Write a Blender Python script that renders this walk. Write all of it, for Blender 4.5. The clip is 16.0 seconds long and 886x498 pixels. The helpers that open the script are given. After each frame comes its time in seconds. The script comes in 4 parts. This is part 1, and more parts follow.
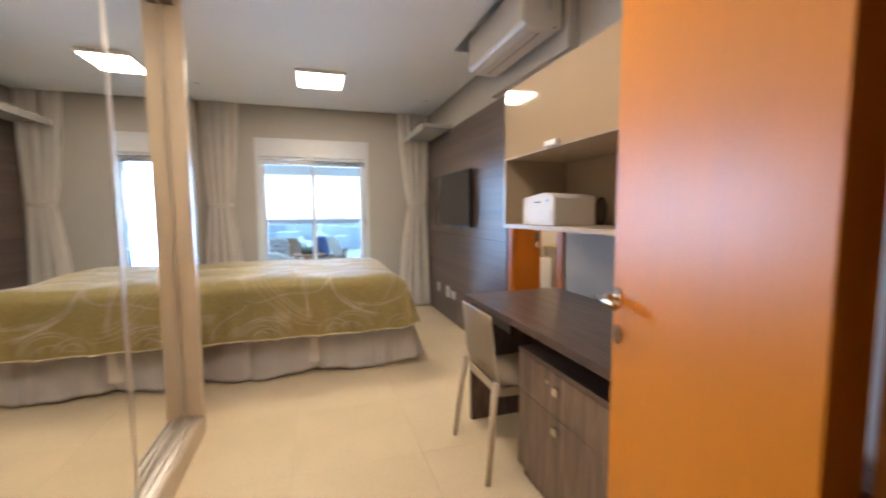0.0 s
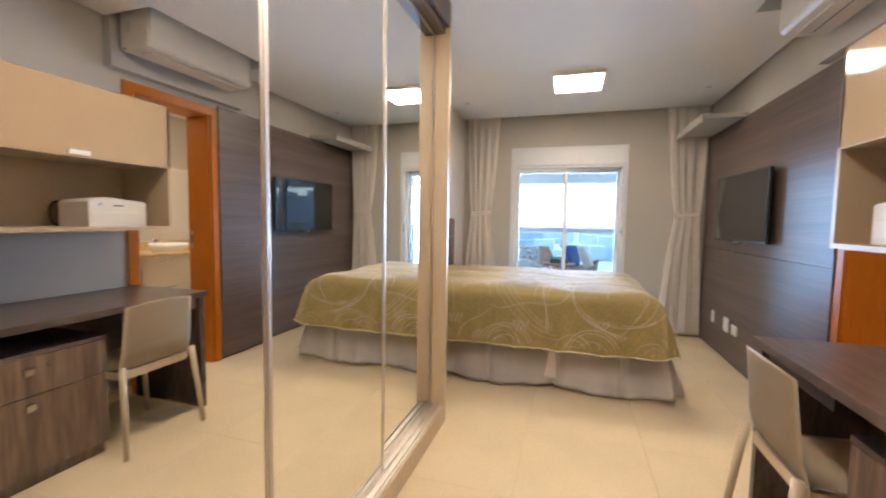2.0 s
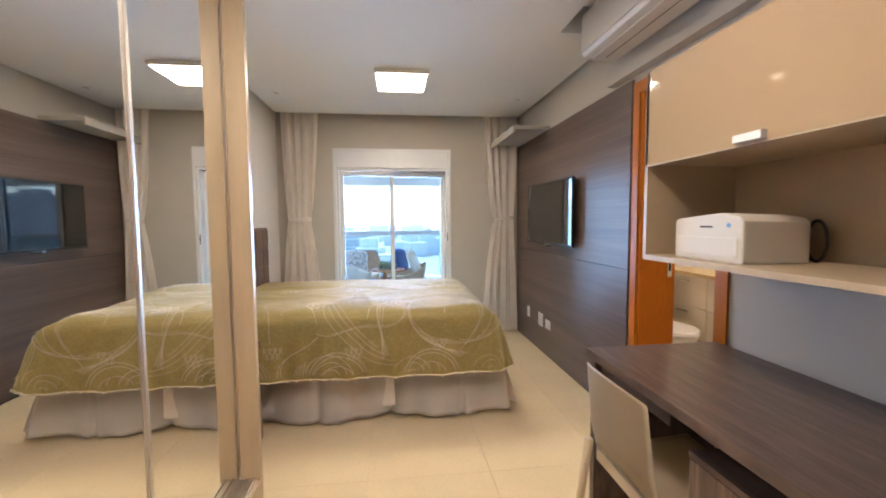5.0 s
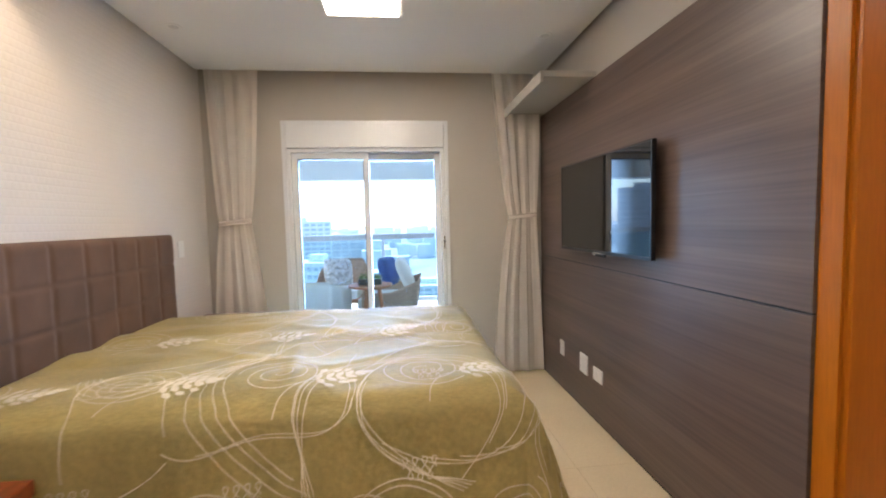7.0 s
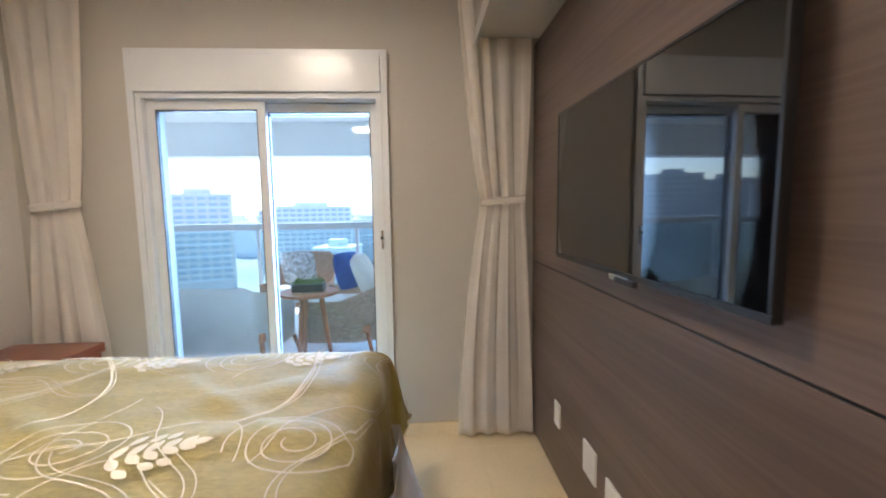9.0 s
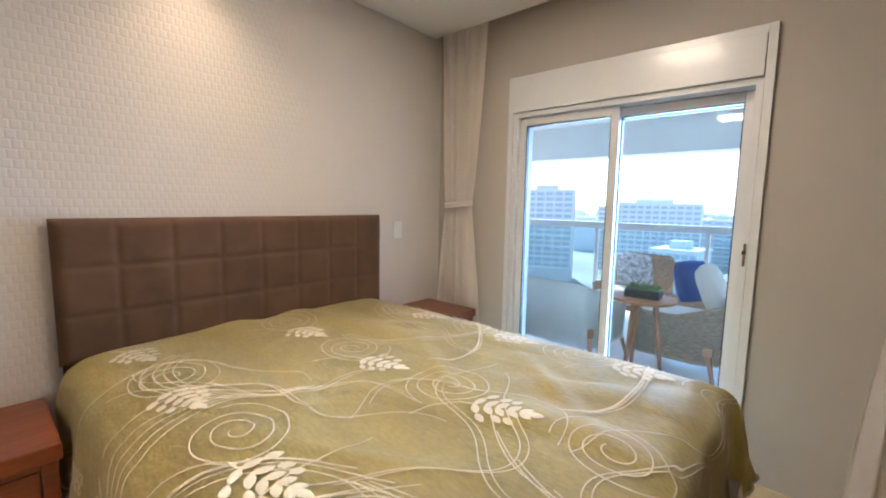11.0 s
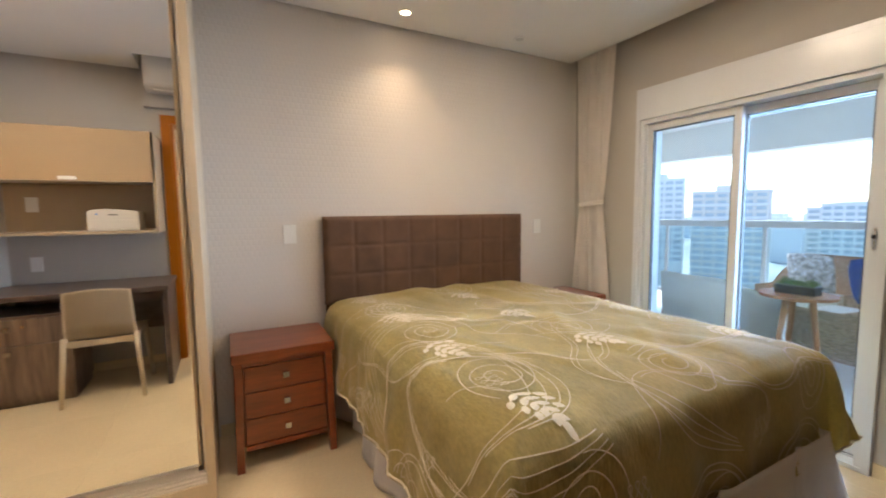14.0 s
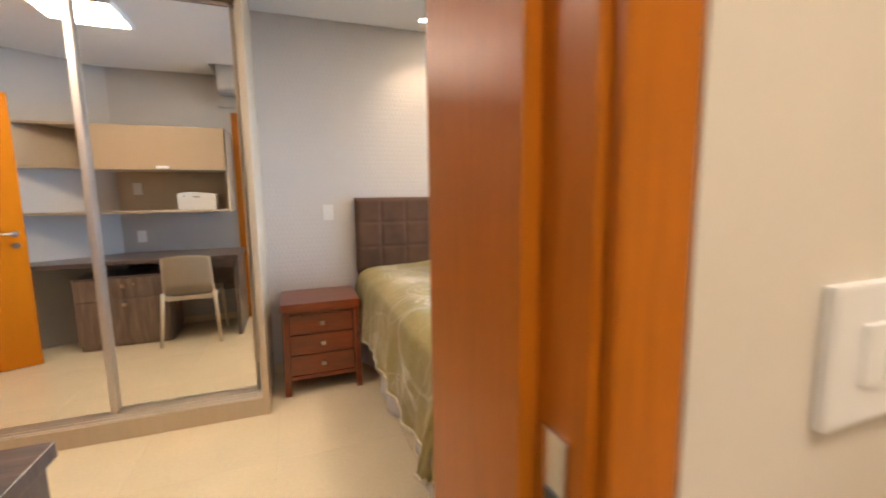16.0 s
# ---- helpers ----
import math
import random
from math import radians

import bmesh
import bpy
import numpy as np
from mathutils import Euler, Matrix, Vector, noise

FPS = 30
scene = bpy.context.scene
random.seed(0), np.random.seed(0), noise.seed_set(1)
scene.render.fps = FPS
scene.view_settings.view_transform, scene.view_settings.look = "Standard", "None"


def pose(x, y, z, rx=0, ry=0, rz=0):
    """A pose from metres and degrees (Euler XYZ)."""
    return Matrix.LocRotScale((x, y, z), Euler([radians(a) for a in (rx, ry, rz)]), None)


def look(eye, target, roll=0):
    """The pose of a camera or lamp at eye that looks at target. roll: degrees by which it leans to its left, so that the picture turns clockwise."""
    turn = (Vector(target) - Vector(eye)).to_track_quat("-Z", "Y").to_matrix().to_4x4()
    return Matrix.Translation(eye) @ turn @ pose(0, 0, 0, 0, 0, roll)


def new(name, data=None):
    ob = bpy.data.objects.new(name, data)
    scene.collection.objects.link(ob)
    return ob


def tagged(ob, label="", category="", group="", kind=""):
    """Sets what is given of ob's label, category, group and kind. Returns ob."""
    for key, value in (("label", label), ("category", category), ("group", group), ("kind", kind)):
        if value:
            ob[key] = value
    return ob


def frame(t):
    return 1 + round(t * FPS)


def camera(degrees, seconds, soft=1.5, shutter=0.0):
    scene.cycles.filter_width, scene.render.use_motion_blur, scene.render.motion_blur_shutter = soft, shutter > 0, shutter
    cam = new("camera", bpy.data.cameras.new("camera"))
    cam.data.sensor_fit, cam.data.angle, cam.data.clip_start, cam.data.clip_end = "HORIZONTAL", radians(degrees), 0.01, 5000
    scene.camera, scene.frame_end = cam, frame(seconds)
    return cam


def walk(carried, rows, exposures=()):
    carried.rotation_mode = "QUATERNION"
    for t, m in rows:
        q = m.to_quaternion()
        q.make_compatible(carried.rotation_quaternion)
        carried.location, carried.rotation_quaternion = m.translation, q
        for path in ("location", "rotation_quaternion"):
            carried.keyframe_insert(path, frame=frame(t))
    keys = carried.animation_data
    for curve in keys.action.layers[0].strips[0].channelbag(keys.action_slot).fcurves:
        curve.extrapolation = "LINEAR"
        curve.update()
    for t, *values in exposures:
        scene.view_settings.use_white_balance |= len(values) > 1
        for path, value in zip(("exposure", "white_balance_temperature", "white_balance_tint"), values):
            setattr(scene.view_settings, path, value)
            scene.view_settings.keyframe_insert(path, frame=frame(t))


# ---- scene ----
cam = camera(94.1, 16.0, soft=1.9, shutter=0.35)
PATH = [
    (0, (0.31, 0.931, 1.259), (0.902, 2.834, 1.086), -0.3),
    (0.5, (0.327, 1.021, 1.268), (0.241, 3.012, 1.092), 0.4),
    (1, (0.362, 1.066, 1.263), (-0.227, 2.967, 1.064), 1.3),
    (1.5, (0.381, 1.058, 1.233), (-0.39, 2.892, 1.029), 1.9),
    (2, (0.385, 1.124, 1.259), (-0.203, 3.031, 1.121), 0.9),
    (2.5, (0.348, 1.208, 1.283), (0.136, 3.195, 1.194), -0.0),
    (3, (0.316, 1.235, 1.267), (0.429, 3.232, 1.238), -0.6),
    (3.5, (0.328, 1.244, 1.387), (0.574, 3.227, 1.467), -0.2),
    (4, (0.328, 1.244, 1.387), (0.605, 3.225, 1.385), -0.2),
    (4.2, (0.318, 1.259, 1.355), (0.597, 3.236, 1.265), -0.2),
    (6.3, (0.456, 2.342, 1.331), (0.594, 4.331, 1.178), -1.2),
    (6.5, (0.507, 2.486, 1.317), (0.642, 4.477, 1.177), -1.4),
    (7, (0.566, 2.868, 1.327), (0.776, 4.852, 1.195), -1.4),
    (7.5, (0.652, 3.204, 1.306), (0.957, 5.175, 1.158), -1.5),
    (8, (0.773, 3.535, 1.322), (1.127, 5.497, 1.15), -1.3),
    (8.5, (0.984, 3.816, 1.309), (1.284, 5.783, 1.112), -1.2),
    (9, (1.155, 4.04, 1.322), (1.267, 6.027, 1.125), -0.8),
    (9.5, (1.21, 4.209, 1.366), (0.905, 6.178, 1.204), -0.4),
    (10, (1.116, 4.167, 1.388), (0.206, 5.943, 1.248), 0.0),
    (10.2, (1.094, 4.126, 1.386), (-0.032, 5.771, 1.229), 0.2),
    (12.3, (1.347, 3.856, 1.337), (-0.017, 5.302, 1.098), 1.2),
    (12.5, (1.378, 3.827, 1.337), (0.044, 5.302, 1.124), 0.8),
    (13, (1.504, 3.769, 1.319), (0.139, 5.217, 1.121), -0.4),
    (13.5, (1.592, 3.665, 1.288), (0.046, 4.921, 1.113), -0.6),
    (14, (1.713, 3.641, 1.301), (-0.049, 4.57, 1.125), -0.7),
    (14.5, (1.751, 3.616, 1.327), (-0.109, 4.33, 1.152), -0.6),
    (15, (1.967, 3.647, 1.291), (0.004, 4.079, 1.127), -1.1),
    (15.5, (2.104, 3.673, 1.289), (0.167, 4.119, 1.069), -1.3),
    (16, (2.235, 3.746, 1.288), (0.369, 4.418, 1.034), -0.8),
]
walk(cam, [(t, look(eye, target, roll)) for t, eye, target, roll in PATH], exposures=[(0, 2.38, 5850, 17), (2, 2.5, 5850, 17), (7, 2.5, 5800, 17), (10, 2.36, 5900, 17), (12.5, 2.24, 6150, 17), (15, 2.32, 6400, 17), (16, 2.5, 6000, 17)])

# ---- world, sun, lamps ----
world = bpy.data.worlds.new("sky")
scene.world = world
world.use_nodes = True
wn = world.node_tree.nodes
sky = wn.new("ShaderNodeTexSky")
sky.sky_type, sky.sun_disc = "NISHITA", False
sky.sun_elevation, sky.sun_rotation = radians(54.7), radians(318.8)
world.node_tree.links.new(sky.outputs[0], wn["Background"].inputs[0])
wn["Background"].inputs[1].default_value = 0.13

sun = new("sun", bpy.data.lights.new("sun", "SUN"))
sun.data.energy, sun.data.angle, sun.data.color = 2.1, radians(0.5), (1.0, 0.95, 0.87)
sun.matrix_world = look((-14, 16, 30), (0, 0, 0))


# daylight standing in for the sky at the balcony doorway
daylight = new("window_light", bpy.data.lights.new("window_light", "AREA"))
daylight.data.shape, daylight.data.size, daylight.data.size_y = "RECTANGLE", 1.15, 1.75
daylight.data.energy, daylight.data.color, daylight.data.spread = 7.0, (0.52, 0.74, 1.0), radians(68)
daylight.matrix_world = look((0.32, 6.60, 1.0), (0.32, 0.0, 0.95))


def spot_lamp(name, x, y, z, watts, degrees, colour=(1.0, 0.72, 0.42)):
    ob = new(name, bpy.data.lights.new(name, "SPOT"))
    ob.data.energy, ob.data.spot_size, ob.data.spot_blend = watts, radians(degrees), 0.9
    ob.data.shadow_soft_size, ob.data.color = 0.02, colour
    ob.matrix_world = look((x, y, z), (x + 0.001, y, 0))
    return ob


# ---- materials ----
def mat(name, colour, rough=0.5, metal=0.0, vary=0.08, scale=6.0, stretch=(1, 1, 1), bump=0.0, bump_scale=200.0,
        grain=0.0, grain_scale=40.0, coat=0.0, spec=0.5, random_tint=0.0, rough_vary=0.0, sheen=0.0):
    m = bpy.data.materials.new(name)
    m.use_nodes = True
    nt = m.node_tree
    n, ln = nt.nodes, nt.links
    p = n["Principled BSDF"]
    p.inputs["Roughness"].default_value = rough
    p.inputs["Metallic"].default_value = metal
    p.inputs["Coat Weight"].default_value = coat
    p.inputs["Coat Roughness"].default_value = 0.06
    p.inputs["Specular IOR Level"].default_value = spec
    p.inputs["Sheen Weight"].default_value = sheen
    tc = n.new("ShaderNodeTexCoord")
    mp = n.new("ShaderNodeMapping")
    mp.inputs["Scale"].default_value = stretch
    ln.new(tc.outputs["Object"], mp.inputs[0])
    big = n.new("ShaderNodeTexNoise")
    big.inputs["Scale"].default_value, big.inputs["Detail"].default_value = scale, 6
    ln.new(mp.outputs[0], big.inputs["Vector"])
    ramp = n.new("ShaderNodeValToRGB")
    c = Vector(colour[:3])
    lo, hi = c * (1 - vary), c * (1 + vary)
    ramp.color_ramp.elements[0].color = (*lo, 1)
    ramp.color_ramp.elements[1].color = (*hi, 1)
    ramp.color_ramp.elements[0].position, ramp.color_ramp.elements[1].position = 0.3, 0.7
    ln.new(big.outputs["Fac"], ramp.inputs[0])
    out = ramp.outputs[0]
    if grain:
        fine = n.new("ShaderNodeTexNoise")
        fine.inputs["Scale"].default_value, fine.inputs["Detail"].default_value = grain_scale, 8
        ln.new(mp.outputs[0], fine.inputs["Vector"])
        mr = n.new("ShaderNodeMapRange")
        mr.inputs[1].default_value, mr.inputs[2].default_value = 0.3, 0.7
        mr.inputs[3].default_value, mr.inputs[4].default_value = 1 - grain, 1 + grain
        ln.new(fine.outputs["Fac"], mr.inputs[0])
        mul = n.new("ShaderNodeVectorMath")
        mul.operation = "MULTIPLY"
        ln.new(out, mul.inputs[0])
        ln.new(mr.outputs[0], mul.inputs[1])
        out = mul.outputs[0]
    if random_tint:
        oi = n.new("ShaderNodeObjectInfo")
        mr = n.new("ShaderNodeMapRange")
        mr.inputs[3].default_value, mr.inputs[4].default_value = 1 - random_tint, 1 + random_tint
        ln.new(oi.outputs["Random"], mr.inputs[0])
        mul = n.new("ShaderNodeVectorMath")
        mul.operation = "MULTIPLY"
        ln.new(out, mul.inputs[0])
        ln.new(mr.outputs[0], mul.inputs[1])
        out = mul.outputs[0]
    ln.new(out, p.inputs["Base Color"])
    if rough_vary:
        mr = n.new("ShaderNodeMapRange")
        mr.inputs[3].default_value, mr.inputs[4].default_value = max(0.02, rough - rough_vary), rough + rough_vary
        ln.new(big.outputs["Fac"], mr.inputs[0])
        ln.new(mr.outputs[0], p.inputs["Roughness"])
    if bump:
        bn = n.new("ShaderNodeTexNoise")
        bn.inputs["Scale"].default_value, bn.inputs["Detail"].default_value = bump_scale, 4
        ln.new(mp.outputs[0], bn.inputs["Vector"])
        b = n.new("ShaderNodeBump")
        b.inputs["Strength"].default_value, b.inputs["Distance"].default_value = bump, 0.002
        ln.new(bn.outputs["Fac"], b.inputs["Height"])
        ln.new(b.outputs[0], p.inputs["Normal"])
    return m


def glow(name, colour, strength):
    m = bpy.data.materials.new(name)
    m.use_nodes = True
    p = m.node_tree.nodes["Principled BSDF"]
    p.inputs["Base Color"].default_value = (0.9, 0.9, 0.9, 1)
    p.inputs["Emission Color"].default_value = (*colour, 1)
    p.inputs["Emission Strength"].default_value = strength
    return m


def glass(name, tint=(0.95, 0.98, 0.97)):
    m = bpy.data.materials.new(name)
    m.use_nodes = True
    n, ln = m.node_tree.nodes, m.node_tree.links
    n.remove(n["Principled BSDF"])
    tr, gl, mx, fr = (n.new("ShaderNodeBsdfTransparent"), n.new("ShaderNodeBsdfGlossy"), n.new("ShaderNodeMixShader"), n.new("ShaderNodeFresnel"))
    tr.inputs[0].default_value = (*tint, 1)
    gl.inputs["Roughness"].default_value = 0.02
    fr.inputs[0].default_value = 1.45
    ln.new(fr.outputs[0], mx.inputs[0])
    ln.new(tr.outputs[0], mx.inputs[1])
    ln.new(gl.outputs[0], mx.inputs[2])
    ln.new(mx.outputs[0], n["Material Output"].inputs[0])
    return m


def wallpaper_material():
    m = mat("wallpaper", (0.66, 0.615, 0.575), 0.42, vary=0.02, scale=2, spec=0.32)
    n, ln = m.node_tree.nodes, m.node_tree.links
    p = n["Principled BSDF"]
    tc = n.new("ShaderNodeTexCoord")
    mp = n.new("ShaderNodeMapping")
    mp.inputs["Rotation"].default_value = (radians(90), 0, radians(90))
    mp.inputs["Scale"].default_value = (1, 1, 1)
    ln.new(tc.outputs["Object"], mp.inputs[0])
    br = n.new("ShaderNodeTexBrick")
    br.offset = 0.5
    br.inputs["Scale"].default_value = 1.0
    br.inputs["Brick Width"].default_value, br.inputs["Row Height"].default_value = 0.030, 0.034
    br.inputs["Mortar Size"].default_value, br.inputs["Mortar Smooth"].default_value = 0.007, 1.0
    br.inputs["Color1"].default_value = br.inputs["Color2"].default_value = (1, 1, 1, 1)
    br.inputs["Mortar"].default_value = (0, 0, 0, 1)
    sep = n.new("ShaderNodeSeparateXYZ")
    cmb = n.new("ShaderNodeCombineXYZ")
    ln.new(tc.outputs["Object"], sep.inputs[0])
    ln.new(sep.outputs["Y"], cmb.inputs["X"])
    ln.new(sep.outputs["Z"], cmb.inputs["Y"])
    ln.new(cmb.outputs[0], br.inputs["Vector"])
    mr = n.new("ShaderNodeMapRange")
    mr.inputs[3].default_value, mr.inputs[4].default_value = 0.58, 0.38
    ln.new(br.outputs["Color"], mr.inputs[0])
    ln.new(mr.outputs[0], p.inputs["Roughness"])
    b = n.new("ShaderNodeBump")
    b.inputs["Strength"].default_value, b.inputs["Distance"].default_value = 0.55, 0.0012
    ln.new(br.outputs["Color"], b.inputs["Height"])
    ln.new(b.outputs[0], p.inputs["Normal"])
    return m


M_WALL = mat("greige_wall_paint", (0.47, 0.435, 0.387), 0.7, vary=0.03, scale=1.5, bump=0.15, bump_scale=300)
M_PAPER = wallpaper_material()
M_CEIL = mat("white_ceiling_paint", (0.78, 0.77, 0.75), 0.85, vary=0.02, scale=1.0, bump=0.1, bump_scale=250)
M_TILE = mat("cream_porcelain", (0.77, 0.64, 0.42), 0.16, vary=0.04, scale=2.5, grain=0.03, grain_scale=60, random_tint=0.008, rough_vary=0.05)
M_GROUT = mat("tile_grout", (0.74, 0.61, 0.40), 0.8)
M_PANEL = mat("grey_brown_laminate", (0.122, 0.086, 0.072), 0.34, vary=0.22, scale=2.2, spec=0.5, stretch=(1, 0.12, 6), grain=0.16, grain_scale=14, bump=0.12, bump_scale=60)
M_DESK = mat("dark_brown_laminate", (0.105, 0.073, 0.058), 0.3, vary=0.3, scale=4.0, stretch=(6, 0.5, 1), grain=0.25, grain_scale=16, bump=0.1, bump_scale=60)
M_DRAWER = mat("walnut_laminate", (0.18, 0.122, 0.084), 0.38, vary=0.3, scale=4.0, stretch=(1, 6, 0.4), grain=0.25, grain_scale=16, bump=0.1, bump_scale=60)
M_DOOR = mat("orange_varnished_wood", (0.60, 0.195, 0.002), 0.42, spec=0.17, vary=0.03, scale=3.0, stretch=(5, 5, 0.4), grain=0.02, grain_scale=25, rough_vary=0.04)
M_CASING = mat("varnished_casing_wood", (0.43, 0.128, 0.002), 0.36, spec=0.3, vary=0.07, scale=3.0, stretch=(6, 6, 0.4), grain=0.1, grain_scale=25)
M_RED = mat("cherry_stained_wood", (0.20, 0.046, 0.012), 0.28, vary=0.2, scale=3.0, stretch=(5, 0.6, 5), grain=0.15, grain_scale=20, coat=0.3)
M_LACQ = mat("taupe_gloss_lacquer", (0.42, 0.298, 0.175), 0.07, vary=0.01, coat=0.6)
M_BOARD = mat("taupe_melamine", (0.44, 0.338, 0.22), 0.4, vary=0.04, scale=5, grain=0.03, grain_scale=200)
M_WARD = mat("beige_wardrobe_laminate", (0.57, 0.455, 0.305), 0.36, vary=0.04, scale=4, stretch=(5, 5, 0.5), grain=0.02, grain_scale=25)
M_ALU = mat("champagne_aluminium", (0.74, 0.69, 0.62), 0.45, metal=1.0, vary=0.03)
M_CHROME = mat("brushed_steel", (0.66, 0.64, 0.60), 0.2, metal=1.0, vary=0.03)
M_MIRROR = mat("mirror_silver", (0.90, 0.905, 0.89), 0.01, metal=1.0, vary=0.0)
M_WHITE = mat("white_painted_aluminium", (0.68, 0.69, 0.71), 0.27, vary=0.02, coat=0.1)
M_PLASTIC = mat("white_plastic", (0.78, 0.77, 0.74), 0.35, vary=0.02)
M_CREAM = mat("warm_white_plastic", (0.62, 0.575, 0.51), 0.4, vary=0.02)
M_CHAIR = mat("taupe_plastic", (0.56, 0.455, 0.31), 0.42, vary=0.04, bump=0.1, bump_scale=400)
M_BLACK = mat("black_plastic", (0.012, 0.012, 0.013), 0.35, vary=0.1)
M_SCREEN = mat("tv_screen", (0.003, 0.003, 0.004), 0.03, vary=0.0, spec=1.0)
M_SKIRT = mat("white_cotton", (0.93, 0.885, 0.85), 0.9, vary=0.03, bump=0.1, bump_scale=120, sheen=0.2)
M_SPREAD = mat("olive_quilted_cotton", (0.57, 0.465, 0.175), 0.60, vary=0.10, scale=3, grain=0.10, grain_scale=45, stretch=(1, 2.6, 1), bump=0.7, bump_scale=42, sheen=0.25, spec=0.35)
M_THREAD = mat("cream_embroidery", (0.80, 0.71, 0.53), 0.85, vary=0.06, bump=0.5, bump_scale=400)
M_BRONZE = mat("dark_bronze_laminate", (0.15, 0.11, 0.08), 0.4, vary=0.06, scale=4)
M_SUEDE = mat("brown_suede", (0.098, 0.047, 0.022), 0.85, vary=0.3, scale=5, bump=0.3, bump_scale=300, sheen=0.15)
M_WARMGLOW = glow("lamp_diffuser", (1.0, 0.83, 0.58), 10.0)
M_BATHGLOW = glow("bath_lamp_diffuser", (1.0, 0.86, 0.66), 6.5)
M_SPOTGLOW = glow("spot_bulb", (1.0, 0.78, 0.5), 8.0)
M_GLASS = glass("window_glass", (0.84, 0.93, 0.98))
M_GREEN_GLASS = glass("railing_glass", (0.80, 0.90, 0.90))
M_STONE = mat("yellow_granite", (0.62, 0.47, 0.24), 0.15, vary=0.2, scale=40, grain=0.15, grain_scale=150)
M_BATHWALL = mat("cream_bath_tile", (0.68, 0.62, 0.52), 0.12, vary=0.02, scale=2)
M_CERAMIC = mat("white_ceramic", (0.82, 0.81, 0.78), 0.08, vary=0.01, coat=0.5)
M_CONCRETE = mat("balcony_plaster", (0.86, 0.88, 0.88), 0.8, vary=0.05, scale=2)
M_DECK = mat("balcony_porcelain", (0.82, 0.81, 0.78), 0.2, vary=0.04, random_tint=0.03)


def curtain_material():
    m = mat("sheer_curtain_cloth", (0.95, 0.89, 0.825), 0.9, vary=0.02, scale=8)
    n, ln = m.node_tree.nodes, m.node_tree.links
    p = n["Principled BSDF"]
    tl, mx = n.new("ShaderNodeBsdfTranslucent"), n.new("ShaderNodeMixShader")
    tl.inputs[0].default_value = (0.86, 0.82, 0.76, 1)
    mx.inputs[0].default_value = 0.06
    ln.new(p.outputs[0], mx.inputs[1])
    ln.new(tl.outputs[0], mx.inputs[2])
    ln.new(mx.outputs[0], n["Material Output"].inputs[0])
    return m


M_CURTAIN = curtain_material()


# ---- mesh helpers ----
def cube(bm, x0, x1, y0, y1, z0, z1, bev=0.0):
    """A box between the given planes, its edges rounded by bev."""
    made = bmesh.ops.create_cube(bm, size=1.0)["verts"]
    for v in made:
        v.co = Vector(((x0 + x1) / 2 + v.co.x * (x1 - x0), (y0 + y1) / 2 + v.co.y * (y1 - y0), (z0 + z1) / 2 + v.co.z * (z1 - z0)))
    if bev:
        edges = list({e for v in made for e in v.link_edges})
        bmesh.ops.bevel(bm, geom=edges, offset=bev, segments=2, profile=0.7, affect="EDGES")
    return bm


def box(x0, x1, y0, y1, z0, z1, bev=0.0):
    return cube(bmesh.new(), x0, x1, y0, y1, z0, z1, bev)


def prism(points, z0, z1, bev=0.0):
    """An upright prism over a plan outline."""
    bm = bmesh.new()
    low = [bm.verts.new((x, y, z0)) for x, y in points]
    top = [bm.verts.new((x, y, z1)) for x, y in points]
    bm.faces.new(low[::-1])
    bm.faces.new(top)
    for i in range(len(points)):
        j = (i + 1) % len(points)
        bm.faces.new((low[i], low[j], top[j], top[i]))
    bmesh.ops.recalc_face_normals(bm, faces=bm.faces)
    if bev:
        bmesh.ops.bevel(bm, geom=list(bm.edges), offset=bev, segments=2, profile=0.7, affect="EDGES")
    return bm


def tube(bm, a, b, r0, r1=None, n=14):
    """A round bar from a to b, closed at its ends."""
    a, b = Vector(a), Vector(b)
    r1 = r0 if r1 is None else r1
    q = (b - a).to_track_quat("Z", "Y").to_matrix().to_4x4()
    m = Matrix.Translation((a + b) / 2) @ q
    bmesh.ops.create_cone(bm, cap_ends=True, segments=n, radius1=r0, radius2=r1, depth=(b - a).length, matrix=m)
    return bm


def rod(a, b, r0, r1=None, n=14):
    return tube(bmesh.new(), a, b, r0, r1, n)


def sheet(nu, nv, at, thick=0.0):
    """A grid of points at(u, v) with u and v from 0 to 1, as a cloth of some thickness."""
    bm = bmesh.new()
    g = [[bm.verts.new(at(i / nu, j / nv)) for j in range(nv + 1)] for i in range(nu + 1)]
    for i in range(nu):
        for j in range(nv):
            bm.faces.new((g[i][j], g[i + 1][j], g[i + 1][j + 1], g[i][j + 1]))
    if thick:
        bmesh.ops.solidify(bm, geom=list(bm.faces), thickness=thick)
    for f in bm.faces:
        f.smooth = True
    return bm


def finish(name, bm, material, smooth=False):
    me = bpy.data.meshes.new(name)
    bmesh.ops.recalc_face_normals(bm, faces=bm.faces)
    bm.to_mesh(me)
    bm.free()
    if smooth:
        for f in me.polygons:
            f.use_smooth = True
    me.materials.append(material)
    return new(name, me)


def part(name, bm, material, parent, label="", smooth=False):
    ob = finish(name, bm, material, smooth)
    ob.parent = parent
    ob.matrix_parent_inverse = parent.matrix_world.inverted()
    if label:
        ob["label"] = label
    return ob


def thing(name, label, category, at=(0, 0, 0), group="", kind=""):
    ob = new(name)
    ob.empty_display_size = 0.1
    ob.location = at
    bpy.context.view_layer.update()
    return tagged(ob, label, category, group, kind)


def setting(name, bm, material, label, category, smooth=False):
    return tagged(finish(name, bm, material, smooth), label, category, kind="structure")


